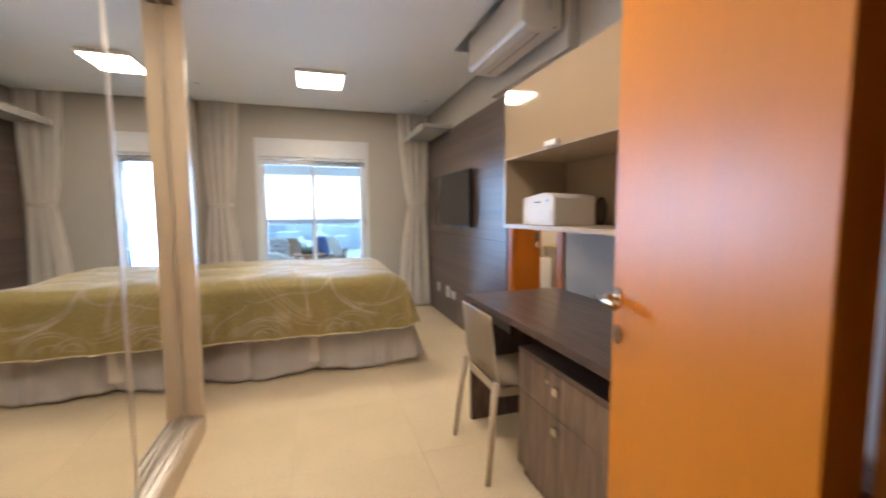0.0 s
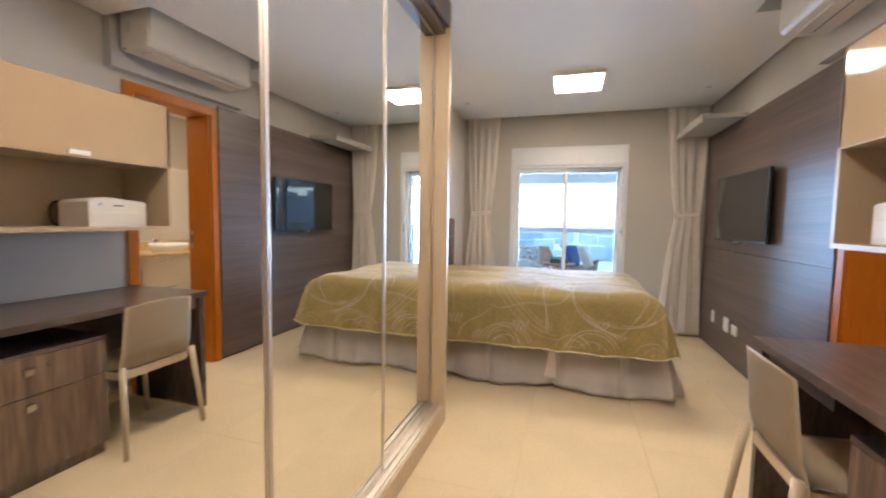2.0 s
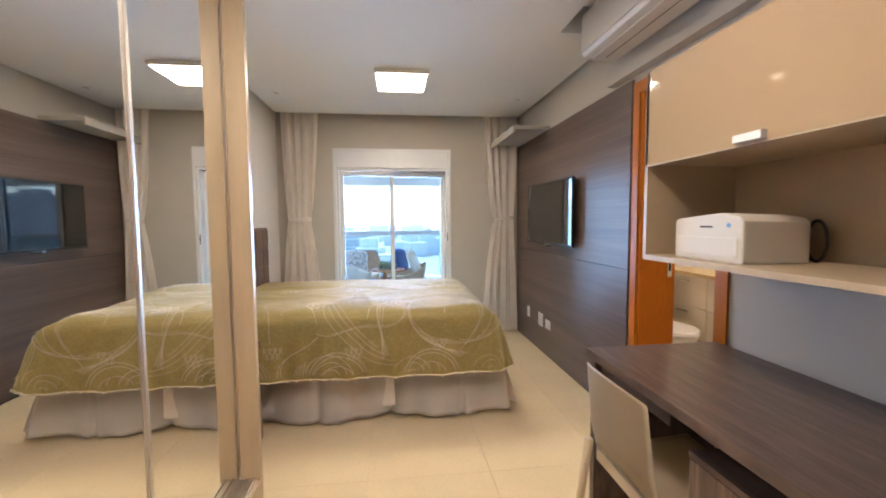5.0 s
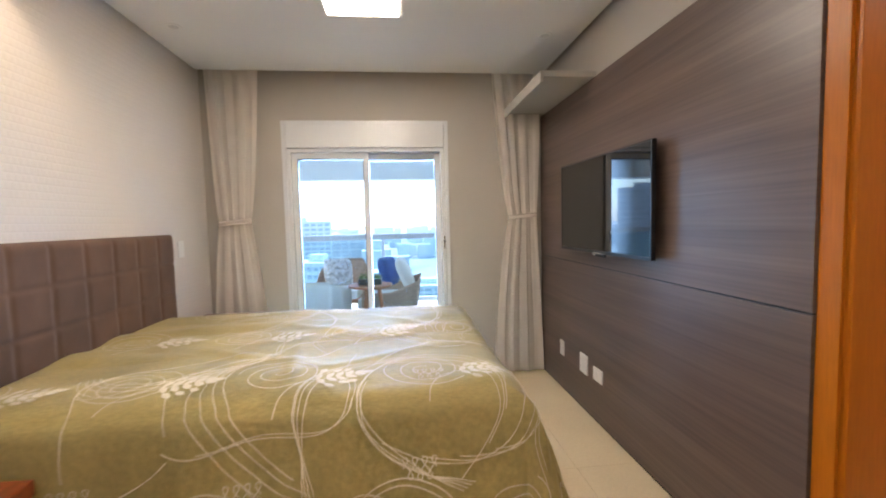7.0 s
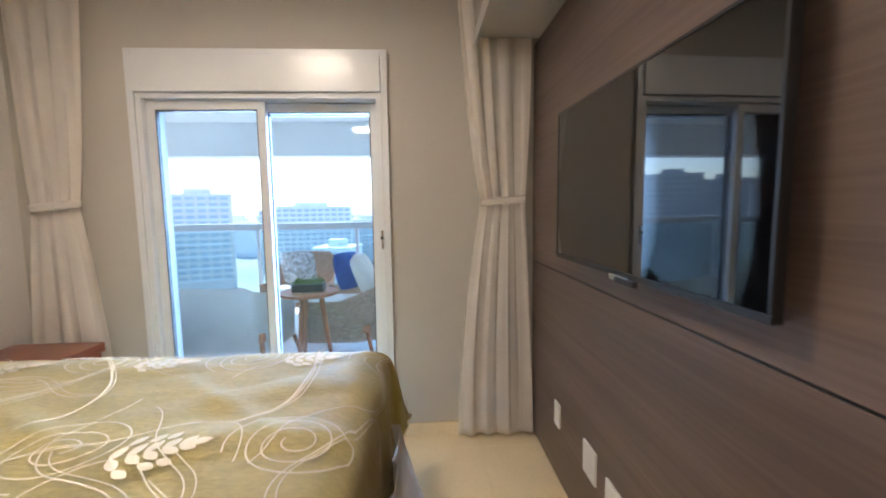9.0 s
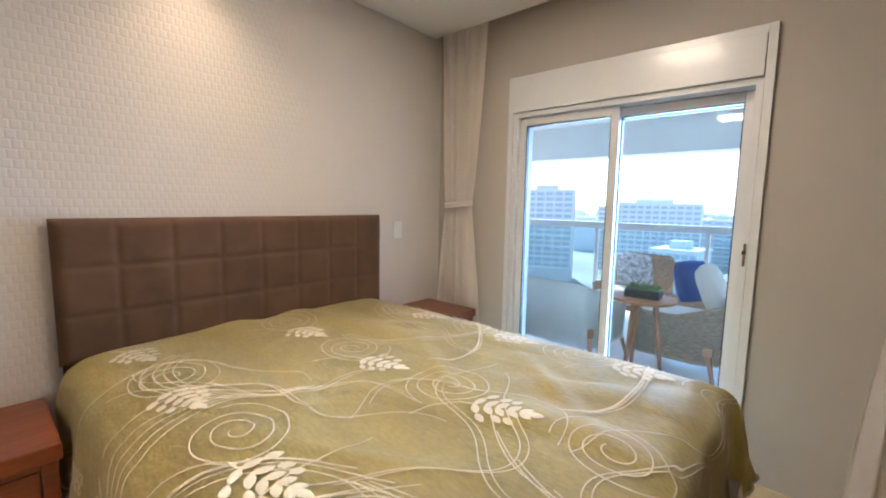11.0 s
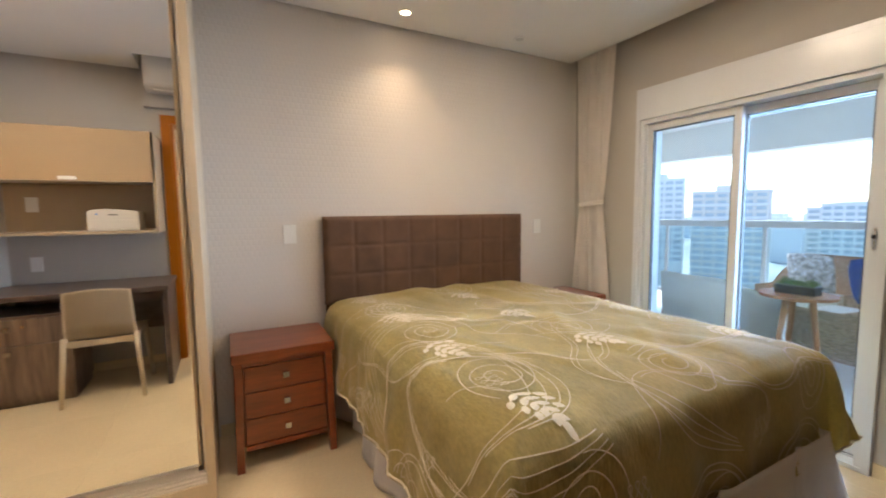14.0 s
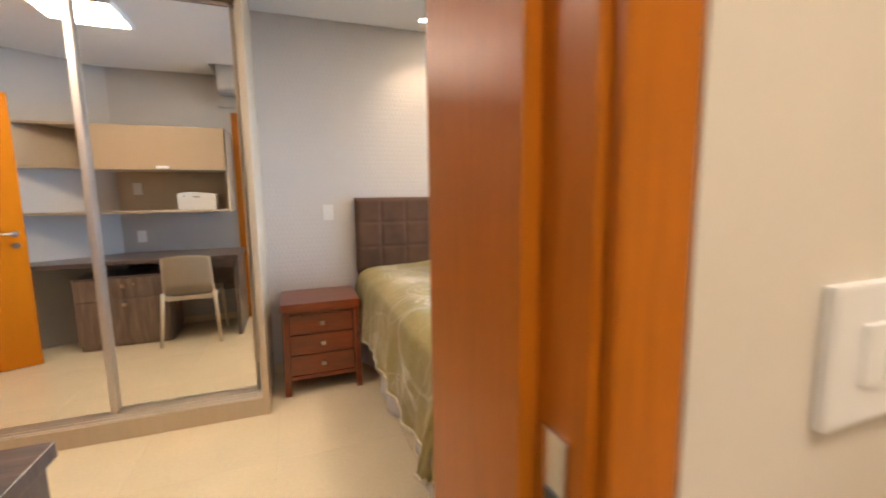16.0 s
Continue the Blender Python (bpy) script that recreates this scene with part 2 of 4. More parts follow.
# ---- plan ----
XW, XE = -0.96, 1.82          # west and east walls
YS, YN = 1.14, 6.36           # south and north walls
ZC, ZS = 2.53, 2.70           # ceiling, slab above it
BX = 2.059                     # bathroom face of the east wall
BD0, BD1, BDZ = 3.265, 3.894, 2.10    # bathroom doorway
ED0, ED1 = 0.02, 0.775        # entrance doorway
WX0, WX1, WZ = -0.33, 0.975, 2.145   # balcony doorway
DIAG = (1.82, 2.15), (1.17, 1.14)    # cut-off corner behind the entrance door

setting("wall_west", box(XW - 0.15, XW, -1.2, YN + 0.2, -0.02, ZS), M_PAPER, "pale wallpapered wall with a small raised leaf pattern", "wall")
bm = box(XE, BX, 2.0, BD0 - 0.03, -0.02, ZS)
cube(bm, XE, BX, BD1 + 0.03, YN + 0.2, -0.02, ZS)
cube(bm, XE, BX, BD0 - 0.03, BD1 + 0.03, BDZ + 0.03, ZS)
setting("wall_east", bm, M_WALL, "greige painted wall with the bathroom doorway", "wall")
setting("wall_diagonal", prism([(1.82, 2.15), (1.97, 2.15), (1.97, 0.95), (1.05, 0.95), (1.17, 1.14)], -0.02, ZS), M_WALL, "greige painted wall across the corner", "wall")
bm = box(-1.11, ED0 - 0.03, YS - 0.15, YS, -0.02, ZS)
cube(bm, ED1 + 0.03, 1.3, YS - 0.15, YS, -0.02, ZS)
cube(bm, ED0 - 0.03, ED1 + 0.03, YS - 0.15, YS, BDZ + 0.03, ZS)
setting("wall_south", bm, M_WALL, "greige painted wall with the entrance doorway", "wall")
bm = box(XW, WX0, YN, YN + 0.2, -0.02, ZS)
cube(bm, WX1, XE, YN, YN + 0.2, -0.02, ZS)
cube(bm, WX0, WX1, YN, YN + 0.2, WZ, ZS)
setting("wall_north", bm, M_WALL, "greige painted wall round the balcony door", "wall")

# corridor behind the entrance
bm = box(-1.1, 1.97, -1.35, -1.2, -0.02, ZS)
cube(bm, 1.82, 1.97, -1.2, 0.95, -0.02, ZS)
setting("wall_corridor", bm, M_WALL, "greige painted corridor wall", "wall")

# ceiling with the slot for the air conditioner
bm = box(XW + 0.02, 1.395, -1.2, 6.275, ZC, ZC + 0.03)
cube(bm, 1.395, 1.785, -1.2, 3.08, ZC, ZC + 0.03)
cube(bm, 1.395, 1.785, 4.12, 6.275, ZC, ZC + 0.03)
cube(bm, 1.375, 1.394, 3.08, 4.12, ZC + 0.003, ZS)
cube(bm, 1.376, 1.80, 3.06, 3.079, ZC + 0.003, ZS)
cube(bm, 1.376, 1.80, 4.121, 4.14, ZC + 0.003, ZS)
setting("ceiling", bm, M_CEIL, "white plaster ceiling with a shadow gap at the walls", "ceiling")
setting("ceiling_slab", box(-1.2, 3.9, -1.4, 6.56, ZS, ZS + 0.2), M_CEIL, "white slab above the plaster ceiling", "ceiling")
setting("floor", box(-1.2, 3.9, -1.4, 6.56, -0.2, -0.004), M_GROUT, "cream porcelain floor with thin joints", "floor")

# ---- bathroom ----
bm = box(3.51, 3.9, 2.0, 6.56, -0.02, ZS)
cube(bm, BX, 3.75, 5.6, 5.75, -0.02, ZS)
cube(bm, BX, 3.75, 2.0, 2.15, -0.02, ZS)
setting("wall_bathroom", bm, M_BATHWALL, "glossy cream tiled bathroom wall", "wall")
setting("wall_bathroom_lining", box(BX, BX + 0.012, BD1 + 0.058, 5.24, 0, 2.45), M_BATHWALL, "glossy cream bathroom tiling beside the doorway", "wall")
setting("ceiling_bathroom", box(BX, 3.75, 2.15, 5.6, 2.45, 2.48), M_CEIL, "white plaster bathroom ceiling", "ceiling")


def doorway(name, x0, x1, y0, y1, along, label):
    """Lining and flat casings of a doorway: along 'y' it lies in an east wall, along 'x' in a south wall."""
    e = thing(name, label, "door frame", ((x0 + x1) / 2, (y0 + y1) / 2, 0), kind="structure")
    w, t = 0.068, 0.012

    def piece(nm, a0, a1, d0, d1, z0, z1):
        bmx = box(d0, d1, a0, a1, z0, z1, 0.003) if along == "y" else box(a0, a1, d0, d1, z0, z1, 0.003)
        part(nm, bmx, M_CASING, e)

    a0, a1, d0, d1 = (y0, y1, x0, x1) if along == "y" else (x0, x1, y0, y1)
    piece("jamb", a0 - 0.03, a0, d0, d1, 0, BDZ)
    piece("jamb", a1, a1 + 0.03, d0, d1, 0, BDZ)
    piece("head_jamb", a0 - 0.03, a1 + 0.03, d0, d1, BDZ, BDZ + 0.03)
    s = d1 - 0.05
    piece("door_stop", a0, a0 + 0.014, d0, s, 0, BDZ)
    piece("door_stop", a1 - 0.014, a1, d0, s, 0, BDZ)
    for da, db, w in ((d0 - t, d0, 0.068), (d1, d1 + t, 0.050)):
        piece("casing", a0 - w - 0.006, a0 - 0.006, da, db, 0, BDZ + 0.006)
        piece("casing", a1 + 0.006, a1 + w + 0.006, da, db, 0, BDZ + 0.006)
        piece("head_casing", a0 - w - 0.006, a1 + w + 0.006, da, db, BDZ + 0.006, BDZ + 0.006 + w)
    return e


bath_frame = doorway("door_frame_1", XE, BX, BD0, BD1, "y", "orange varnished wooden frame of the bathroom doorway")
doorway("door_frame_2", ED0, ED1, YS - 0.15, YS, "x", "orange varnished wooden frame of the entrance doorway")
strike = part("strike_plate", box(2.016, 2.044, BD1 - 0.003, BD1, 0.98, 1.14, 0.001), M_CHROME, bath_frame, "steel strike plate")
# no hole is cut: a black patch paints in its shade
part("latch_hole_patch", box(2.024, 2.036, BD1 - 0.0045, BD1 - 0.003, 1.02, 1.10), M_BLACK, strike)


# ---- entrance door ----
def entrance_door():
    e = thing("door_1", "orange varnished wooden door standing open, with steel lever handle", "door", (ED1 - 0.01, YS + 0.03, 0), kind="structure")
    e.matrix_world = pose(ED1 - 0.01, YS + 0.025, 0, 0, 0, 65)
    bpy.context.view_layer.update()
    m = e.matrix_world
    L = 0.70

    def add(nm, bmx, material, label="", parent=e, smooth=False):
        bmesh.ops.transform(bmx, matrix=m, verts=bmx.verts)
        return part(nm, bmx, material, parent, label, smooth)

    leaf = add("leaf", box(0, L, -0.018, 0.018, 0.008, 2.09, 0.002), M_DOOR)
    for s in (1, -1):
        rose = tube(bmesh.new(), (L - 0.06, s * 0.018, 1.05), (L - 0.06, s * 0.026, 1.05), 0.026)
        tube(rose, (L - 0.06, s * 0.018, 0.96), (L - 0.06, s * 0.024, 0.96), 0.024)
        add("rose", rose, M_CHROME, smooth=False)
        h = tube(bmesh.new(), (L - 0.06, s * 0.022, 1.05), (L - 0.06, s * 0.07, 1.05), 0.010)
        tube(h, (L - 0.055, s * 0.066, 1.05), (L - 0.185, s * 0.066, 1.055), 0.011, 0.009)
        add("handle", h, M_CHROME, "brushed steel lever handle", smooth=True)
    add("lock_plate", box(L, L + 0.002, -0.011, 0.011, 0.88, 1.12), M_CHROME)
    return e


entrance_door()


# ---- wardrobe ----
def wardrobe():
    y0, y1, x1 = 1.26, 3.548, -0.328
    e = thing("wardrobe", "beige built-in wardrobe with three sliding mirror doors", "wardrobe", ((XW + x1) / 2, (y0 + y1) / 2, 0))
    part("plinth", box(XW, x1, y0, y1, 0, 0.105, 0.002), M_WARD, e)
    part("side_panel", box(XW, x1, y1 - 0.035, y1, 0.105, ZC - 0.002, 0.002), M_WARD, e)
    part("side_panel", box(XW, x1, y0, y0 + 0.035, 0.105, ZC - 0.002, 0.002), M_WARD, e)
    part("fascia", box(x1 - 0.022, x1, y0 + 0.035, y1 - 0.035, 2.385, ZC - 0.002, 0.002), M_BRONZE, e, "dark bronze fascia board")
    part("back_panel", box(XW, XW + 0.01, y0 + 0.035, y1 - 0.035, 0.105, ZC - 0.01), M_WARD, e)
    tr = box(x1 - 0.12, x1 - 0.012, y0 + 0.035, y1 - 0.035, 0.105, 0.112)
    for k in (0.022, 0.055, 0.092):
        cube(tr, x1 - k - 0.004, x1 - k, y0 + 0.035, y1 - 0.035, 0.112, 0.124)
    part("bottom_track", tr, M_ALU, e)
    tt = box(x1 - 0.12, x1 - 0.03, y0 + 0.035, y1 - 0.035, 2.352, 2.384)
    part("top_track", tt, M_BRONZE, e)
    for a, b, d in ((1.30, 2.01, 0.026), (1.98, 2.775, 0.058), (2.745, 3.508, 0.09)):
        xf = x1 - d
        door = part("mirror_door", box(xf - 0.022, xf - 0.006, a + 0.02, b - 0.02, 0.15, 2.33), M_WARD, e)
        part("mirror_pane", box(xf - 0.006, xf - 0.002, a + 0.03, b - 0.03, 0.142, 2.338), M_MIRROR, door, "clear mirror glass")
        for ya, yb in ((a, a + 0.03), (b - 0.03, b)) if b < 3.4 else ((a, a + 0.03), (b - 0.01, b)):
            st = box(xf - 0.024, xf, ya, yb, 0.122, 2.355, 0.002)
            cube(st, xf - 0.001, xf + 0.003, (ya + yb) / 2 - 0.005, (ya + yb) / 2 + 0.005, 0.122, 2.355, 0.001)
            part("stile", st, M_ALU, door)
        part("rail", box(xf - 0.024, xf, a + 0.034, b - 0.034, 0.122, 0.146, 0.002), M_ALU, door)
        part("rail", box(xf - 0.024, xf, a + 0.034, b - 0.034, 2.335, 2.355, 0.002), M_ALU, door)
    return e


wardrobe()


# ---- balcony door ----
def balcony_door():
    e = thing("window_1", "white aluminium sliding balcony door with shutter box", "sliding door", (0.32, YN, 0), kind="structure")
    f = 6.335
    for nm, a, b, z0, z1 in (("casing", -0.35, -0.315, 0.0, 2.165), ("casing", 0.962, 0.997, 0.0, 2.165), ("head_casing", -0.315, 0.962, 2.13, 2.165)):
        part(nm, box(a, b, f, YN + 0.10, z0, z1, 0.004), M_WHITE, e)
    part("shutter_box", box(-0.312, 0.959, f - 0.012, YN + 0.10, 1.945, 2.128, 0.004), M_WHITE, e, "white roller shutter box")
    part("window_frame", box(-0.314, -0.285, f + 0.01, YN + 0.19, 0.02, 1.944, 0.002), M_WHITE, e)
    part("window_frame", box(0.932, 0.961, f + 0.01, YN + 0.19, 0.02, 1.944, 0.002), M_WHITE, e)
    sill = box(-0.314, 0.961, f + 0.005, YN + 0.20, 0.0, 0.022, 0.002)
    for k in (0.06, 0.10, 0.14):
        cube(sill, -0.28, 0.93, YN + k, YN + k + 0.006, 0.022, 0.034)
    part("track", sill, M_WHITE, e)
    part("head_track", box(-0.285, 0.932, f + 0.01, YN + 0.19, 1.915, 1.944, 0.002), M_WHITE, e)
    part("shutter_slats", box(0.30, 0.932, YN + 0.165, YN + 0.18, 1.86, 1.914, 0.003), M_WHITE, e, "rolled-up shutter edge")
    for a, b, y in ((-0.283, 0.335, YN + 0.02), (0.285, 0.932, YN + 0.08)):
        w = 0.043
        sash = part("sash", box(a, a + w, y, y + 0.035, 0.035, 1.912, 0.004), M_WHITE, e)
        part("stile", box(b - w, b, y, y + 0.035, 0.035, 1.912, 0.004), M_WHITE, sash)
        part("rail", box(a + w, b - w, y, y + 0.035, 0.035, 0.10, 0.004), M_WHITE, sash)
        part("rail", box(a + w, b - w, y, y + 0.035, 1.865, 1.912, 0.004), M_WHITE, sash)
        gk = box(a + w, b - w, y + 0.004, y + 0.031, 1.858, 1.865)
        cube(gk, a + w, a + w + 0.005, y + 0.004, y + 0.031, 0.10, 1.858)
        cube(gk, b - w - 0.005, b - w, y + 0.004, y + 0.031, 0.10, 1.858)
        part("gasket", gk, M_BLACK, sash)
        pane = part("pane", box(a + w - 0.004, b - w + 0.004, y + 0.015, y + 0.02, 0.095, 1.868), M_GLASS, sash)
        pane.visible_shadow = False
    part("handle", box(0.944, 0.954, f - 0.002, f + 0.0105, 1.10, 1.205, 0.002), M_CHROME, e, "slim grey pull")
    part("latch", box(0.940, 0.956, f - 0.006, f - 0.002, 1.155, 1.172, 0.001), M_BLACK, e)
    return e


balcony_door()


# ---- curtains ----
def curtain(x0, x1, tie_a, tie_b, low_a, low_b, seed):
    e = thing("curtain", "sheer off-white floor-length curtain gathered by a tieback", "curtain", ((x0 + x1) / 2, 6.285, 0), group="curtains beside the balcony door")
    zt, z1 = 1.36, 2.62
    rnd = random.Random(seed)
    ph = [rnd.uniform(0, 6.28) for _ in range(4)]

    def at(u, v):
        z = 0.02 + v * (z1 - 0.02)
        if z > zt:
            k = min(1.0, (z - zt) / (z1 - zt))
            k = k ** 0.75 if k > 0 else 0
            a, b = tie_a + (x0 - tie_a) * k, tie_b + (x1 - tie_b) * k
        else:
            k = min(1.0, (zt - z) / zt)
            k = 1 - (1 - k) ** 1.8
            a, b = tie_a + (low_a - tie_a) * k, tie_b + (low_b - tie_b) * k
        pinch = min(1.0, abs(z - zt) / 0.5)
        amp = 0.007 + 0.010 * pinch
        w = math.sin(u * 2 * math.pi * 3.6 + ph[0] + 0.5 * math.sin(z * 1.7 + ph[1]) + 1.1 * math.sin(u * 6 + ph[3])) + 0.12 * math.sin(u * 2 * math.pi * 10 + ph[2] + z * 0.6) + 0.3 * math.sin(u * 9 + ph[3] + 2 * z)
        x = a + (b - a) * u + 0.006 * math.sin(u * 40 + z * 3)
        return Vector((x, 6.288 + amp * w * 0.8, z))

    part("cloth", sheet(150, 60, at, 0.0015), M_CURTAIN, e)

    def band(u, v):
        t = u * 2 * math.pi
        return Vector(((tie_a + tie_b) / 2 + (tie_b - tie_a + 0.012) / 2 * math.cos(t), 6.285 + 0.038 * math.sin(t), zt - 0.02 + 0.038 * v + 0.012 * math.cos(t)))

    part("tieback", sheet(40, 3, band, 0.003), M_CURTAIN, e, "cloth tieback band")
    return e


curtain(-0.905, -0.475, -0.835, -0.592, -0.935, -0.465, 3)
curtain(1.35, 1.77, 1.497, 1.733, 1.352, 1.785, 8)

# ---- television wall ----
PY0, PY1 = 3.973, YN - 0.004
panel = thing("wall_panel", "grey-brown wood-grain laminate wall panelling behind the television", "wall panel", (1.81, 5.2, 0), kind="structure")
part("panel", box(1.80, XE - 0.001, PY0, PY1, 0.02, 1.016, 0.003), M_PANEL, panel)
part("panel", box(1.80, XE - 0.001, PY0, PY1, 1.0235, 2.20, 0.003), M_PANEL, panel)
part("backing", box(1.806, XE - 0.0015, PY0 + 0.004, PY1 - 0.004, 0.005, 2.195), M_BLACK, panel)

M_SHELF = mat("grey_beige_melamine", (0.46, 0.43, 0.38), 0.4, vary=0.03)
shelf = thing("wall_shelf", "grey-beige wall shelf fixed above the panelling", "shelf", (1.64, 5.82, 2.17))
part("board", box(1.46, XE - 0.001, 5.38, 6.272, 2.203, 2.238, 0.002), M_SHELF, shelf)
part("lip", box(1.46, 1.478, 5.38, 6.272, 2.17, 2.2025, 0.002), M_SHELF, shelf)


def television():
    e = thing("television", "black flat-screen television mounted on the panelling", "television", (1.75, 5.18, 1.4))
    y0, y1, z0, z1, xf = 4.682, 5.690, 1.118, 1.688, 1.728
    turn = Matrix.Translation((xf, 5.167, 0)) @ Matrix.Rotation(radians(1.5), 4, "Z") @ Matrix.Translation((-xf, -5.167, 0))

    def hung(nm, bmx, material, parent, label=""):
        bmesh.ops.transform(bmx, matrix=turn, verts=bmx.verts)
        return part(nm, bmx, material, parent, label)

    hung("housing", box(xf + 0.004, xf + 0.022, y0, y1, z0, z1, 0.004), M_BLACK, e)
    hung("back_cover", box(xf + 0.022, xf + 0.05, y0 + 0.15, y1 - 0.15, z0 + 0.04, z1 - 0.16, 0.008), M_BLACK, e)
    hung("screen", box(xf, xf + 0.0035, y0 + 0.009, y1 - 0.009, z0 + 0.018, z1 - 0.009), M_SCREEN, e, "dark glossy screen")
    bez = box(xf - 0.002, xf + 0.004, y0, y1, z0, z0 + 0.016, 0.001)
    cube(bez, xf - 0.002, xf + 0.004, y0, y1, z1 - 0.008, z1, 0.001)
    cube(bez, xf - 0.002, xf + 0.004, y0, y0 + 0.008, z0 + 0.0165, z1 - 0.0085, 0.001)
    cube(bez, xf - 0.002, xf + 0.004, y1 - 0.008, y1, z0 + 0.0165, z1 - 0.0085, 0.001)
    hung("bezel", bez, M_BLACK, e)
    hung("logo_tab", box(xf - 0.004, xf + 0.01, 5.13, 5.24, z0 - 0.014, z0 + 0.004, 0.002), M_CHROME, e, "small silver sensor tab")
    part("wall_mount", box(xf + 0.05, 1.80, 5.05, 5.31, 1.26, 1.46, 0.003), M_BLACK, e)
    hung("bracket", box(1.72, 1.735, 5.10, 5.20, 1.10, 1.116, 0.002), M_BLACK, e)
    return e


television()


def outlet(x, y, z, w, hgt, facing, keys, label, name="wall_outlet"):
    """A wall plate; facing: +1 looks east, -1 west."""
    e = thing(name, label, "wall outlet" if name == "wall_outlet" else "light switch", (x, y, z), group="white wall plates")
    a, b = sorted((x, x + facing * 0.009))
    part("plate", box(a, b, y - w / 2, y + w / 2, z - hgt / 2, z + hgt / 2, 0.003), M_PLASTIC, e)
    for k in range(keys):
        cy = y + (k - (keys - 1) / 2) * 0.03
        a, b = sorted((x + facing * 0.008, x + facing * 0.012))
        part("insert", box(a, b, cy - 0.012, cy + 0.012, z - 0.022, z + 0.022, 0.0015), M_PLASTIC, e)
    return e


outlet(1.80, 5.89, 0.335, 0.07, 0.115, -1, 1, "white socket plate on the dark panelling")
outlet(1.80, 5.515, 0.335, 0.115, 0.13, -1, 0, "white blank cover plate on the dark panelling")
outlet(1.80, 5.315, 0.328, 0.115, 0.085, -1, 2, "white double socket plate on the dark panelling")
outlet(XW, 3.99, 1.18, 0.075, 0.115, 1, 1, "white light switch beside the headboard on wallpaper", "light_switch")
outlet(XW, 5.93, 1.18, 0.075, 0.115, 1, 1, "white light switch beside the headboard on wallpaper", "light_switch")
outlet(BX + 0.012, 4.128, 1.177, 0.12, 0.10, 1, 2, "white switch plate on the bathroom tiling", "light_switch")

# ---- bed ----
BX0, BX1, BY0, BY1, BZ = -0.89, 0.965, 4.22, 5.72, 0.765


def headboard():
    e = thing("headboard", "brown suede headboard tufted in squares", "headboard", (-0.93, 4.97, 0))
    y0, y1, z0, z1 = 4.180, 5.735, 0.725, 1.285
    part("back_board", box(XW + 0.002, XW + 0.025, y0 + 0.01, y1 - 0.01, 0.0, z1 - 0.01, 0.003), M_SUEDE, e)
    nc, nr = 8, 3

    def at(u, v):
        y, z = y0 + u * (y1 - y0), z0 + v * (z1 - z0)
        du = abs((u * nc + 0.5) % 1 - 0.5) / nc * (y1 - y0)
        dv = abs((v * nr + 0.5) % 1 - 0.5) / nr * (z1 - z0)
        puff = 0.0065 * (1 - math.exp(-(du / 0.011) ** 2)) * (1 - math.exp(-(dv / 0.011) ** 2))
        edge = min(u, 1 - u) * (y1 - y0), min(v, 1 - v) * (z1 - z0)
        rim = min(1.0, min(edge) / 0.035)
        x = XW + 0.04 + 0.022 * math.sqrt(max(0, 1 - (1 - rim) ** 2)) + puff * (0.3 + 0.7 * rim) + 0.003 * noise.noise((y * 9, z * 9, 1))
        return Vector((x, y, z))

    part("tufted_cushion", sheet(176, 72, at), M_SUEDE, e)
    part("cushion_core", box(XW + 0.026, XW + 0.041, y0, y1, z0, z1), M_SUEDE, e)
    return e


headboard()

bedbase = thing("bed", "double bed with box base and mattress under its cover", "bed", (0.05, 4.97, 0))
part("box_base", box(BX0 + 0.01, BX1 - 0.02, BY0 + 0.06, BY1 - 0.06, 0.08, 0.42, 0.02), M_SKIRT, bedbase)
part("mattress", box(BX0, BX1 - 0.03, BY0 + 0.05, BY1 - 0.05, 0.42, 0.735, 0.05), M_SKIRT, bedbase)
for lx in (-0.75, 0.85):
    for ly in (BY0 + 0.15, BY1 - 0.15):
        part("leg", rod((lx, ly, 0), (lx, ly, 0.08), 0.03), M_BLACK, bedbase)

LX, WY, DROP = BX1 - BX0, BY1 - BY0, 0.43
# soft creases of the cover: both ends, height, width
CREASES = [(0.55, 0.62, 1.15, 0.28, 0.009, 0.036), (0.80, 1.05, 1.30, 0.72, 0.010, 0.040), (1.02, 0.20, 1.62, 0.52, 0.008, 0.034),
           (1.25, 1.20, 1.72, 0.80, 0.008, 0.036), (0.30, 0.95, 0.72, 1.25, 0.006, 0.040), (0.98, 0.62, 1.06, 0.10, 0.008, 0.028)]


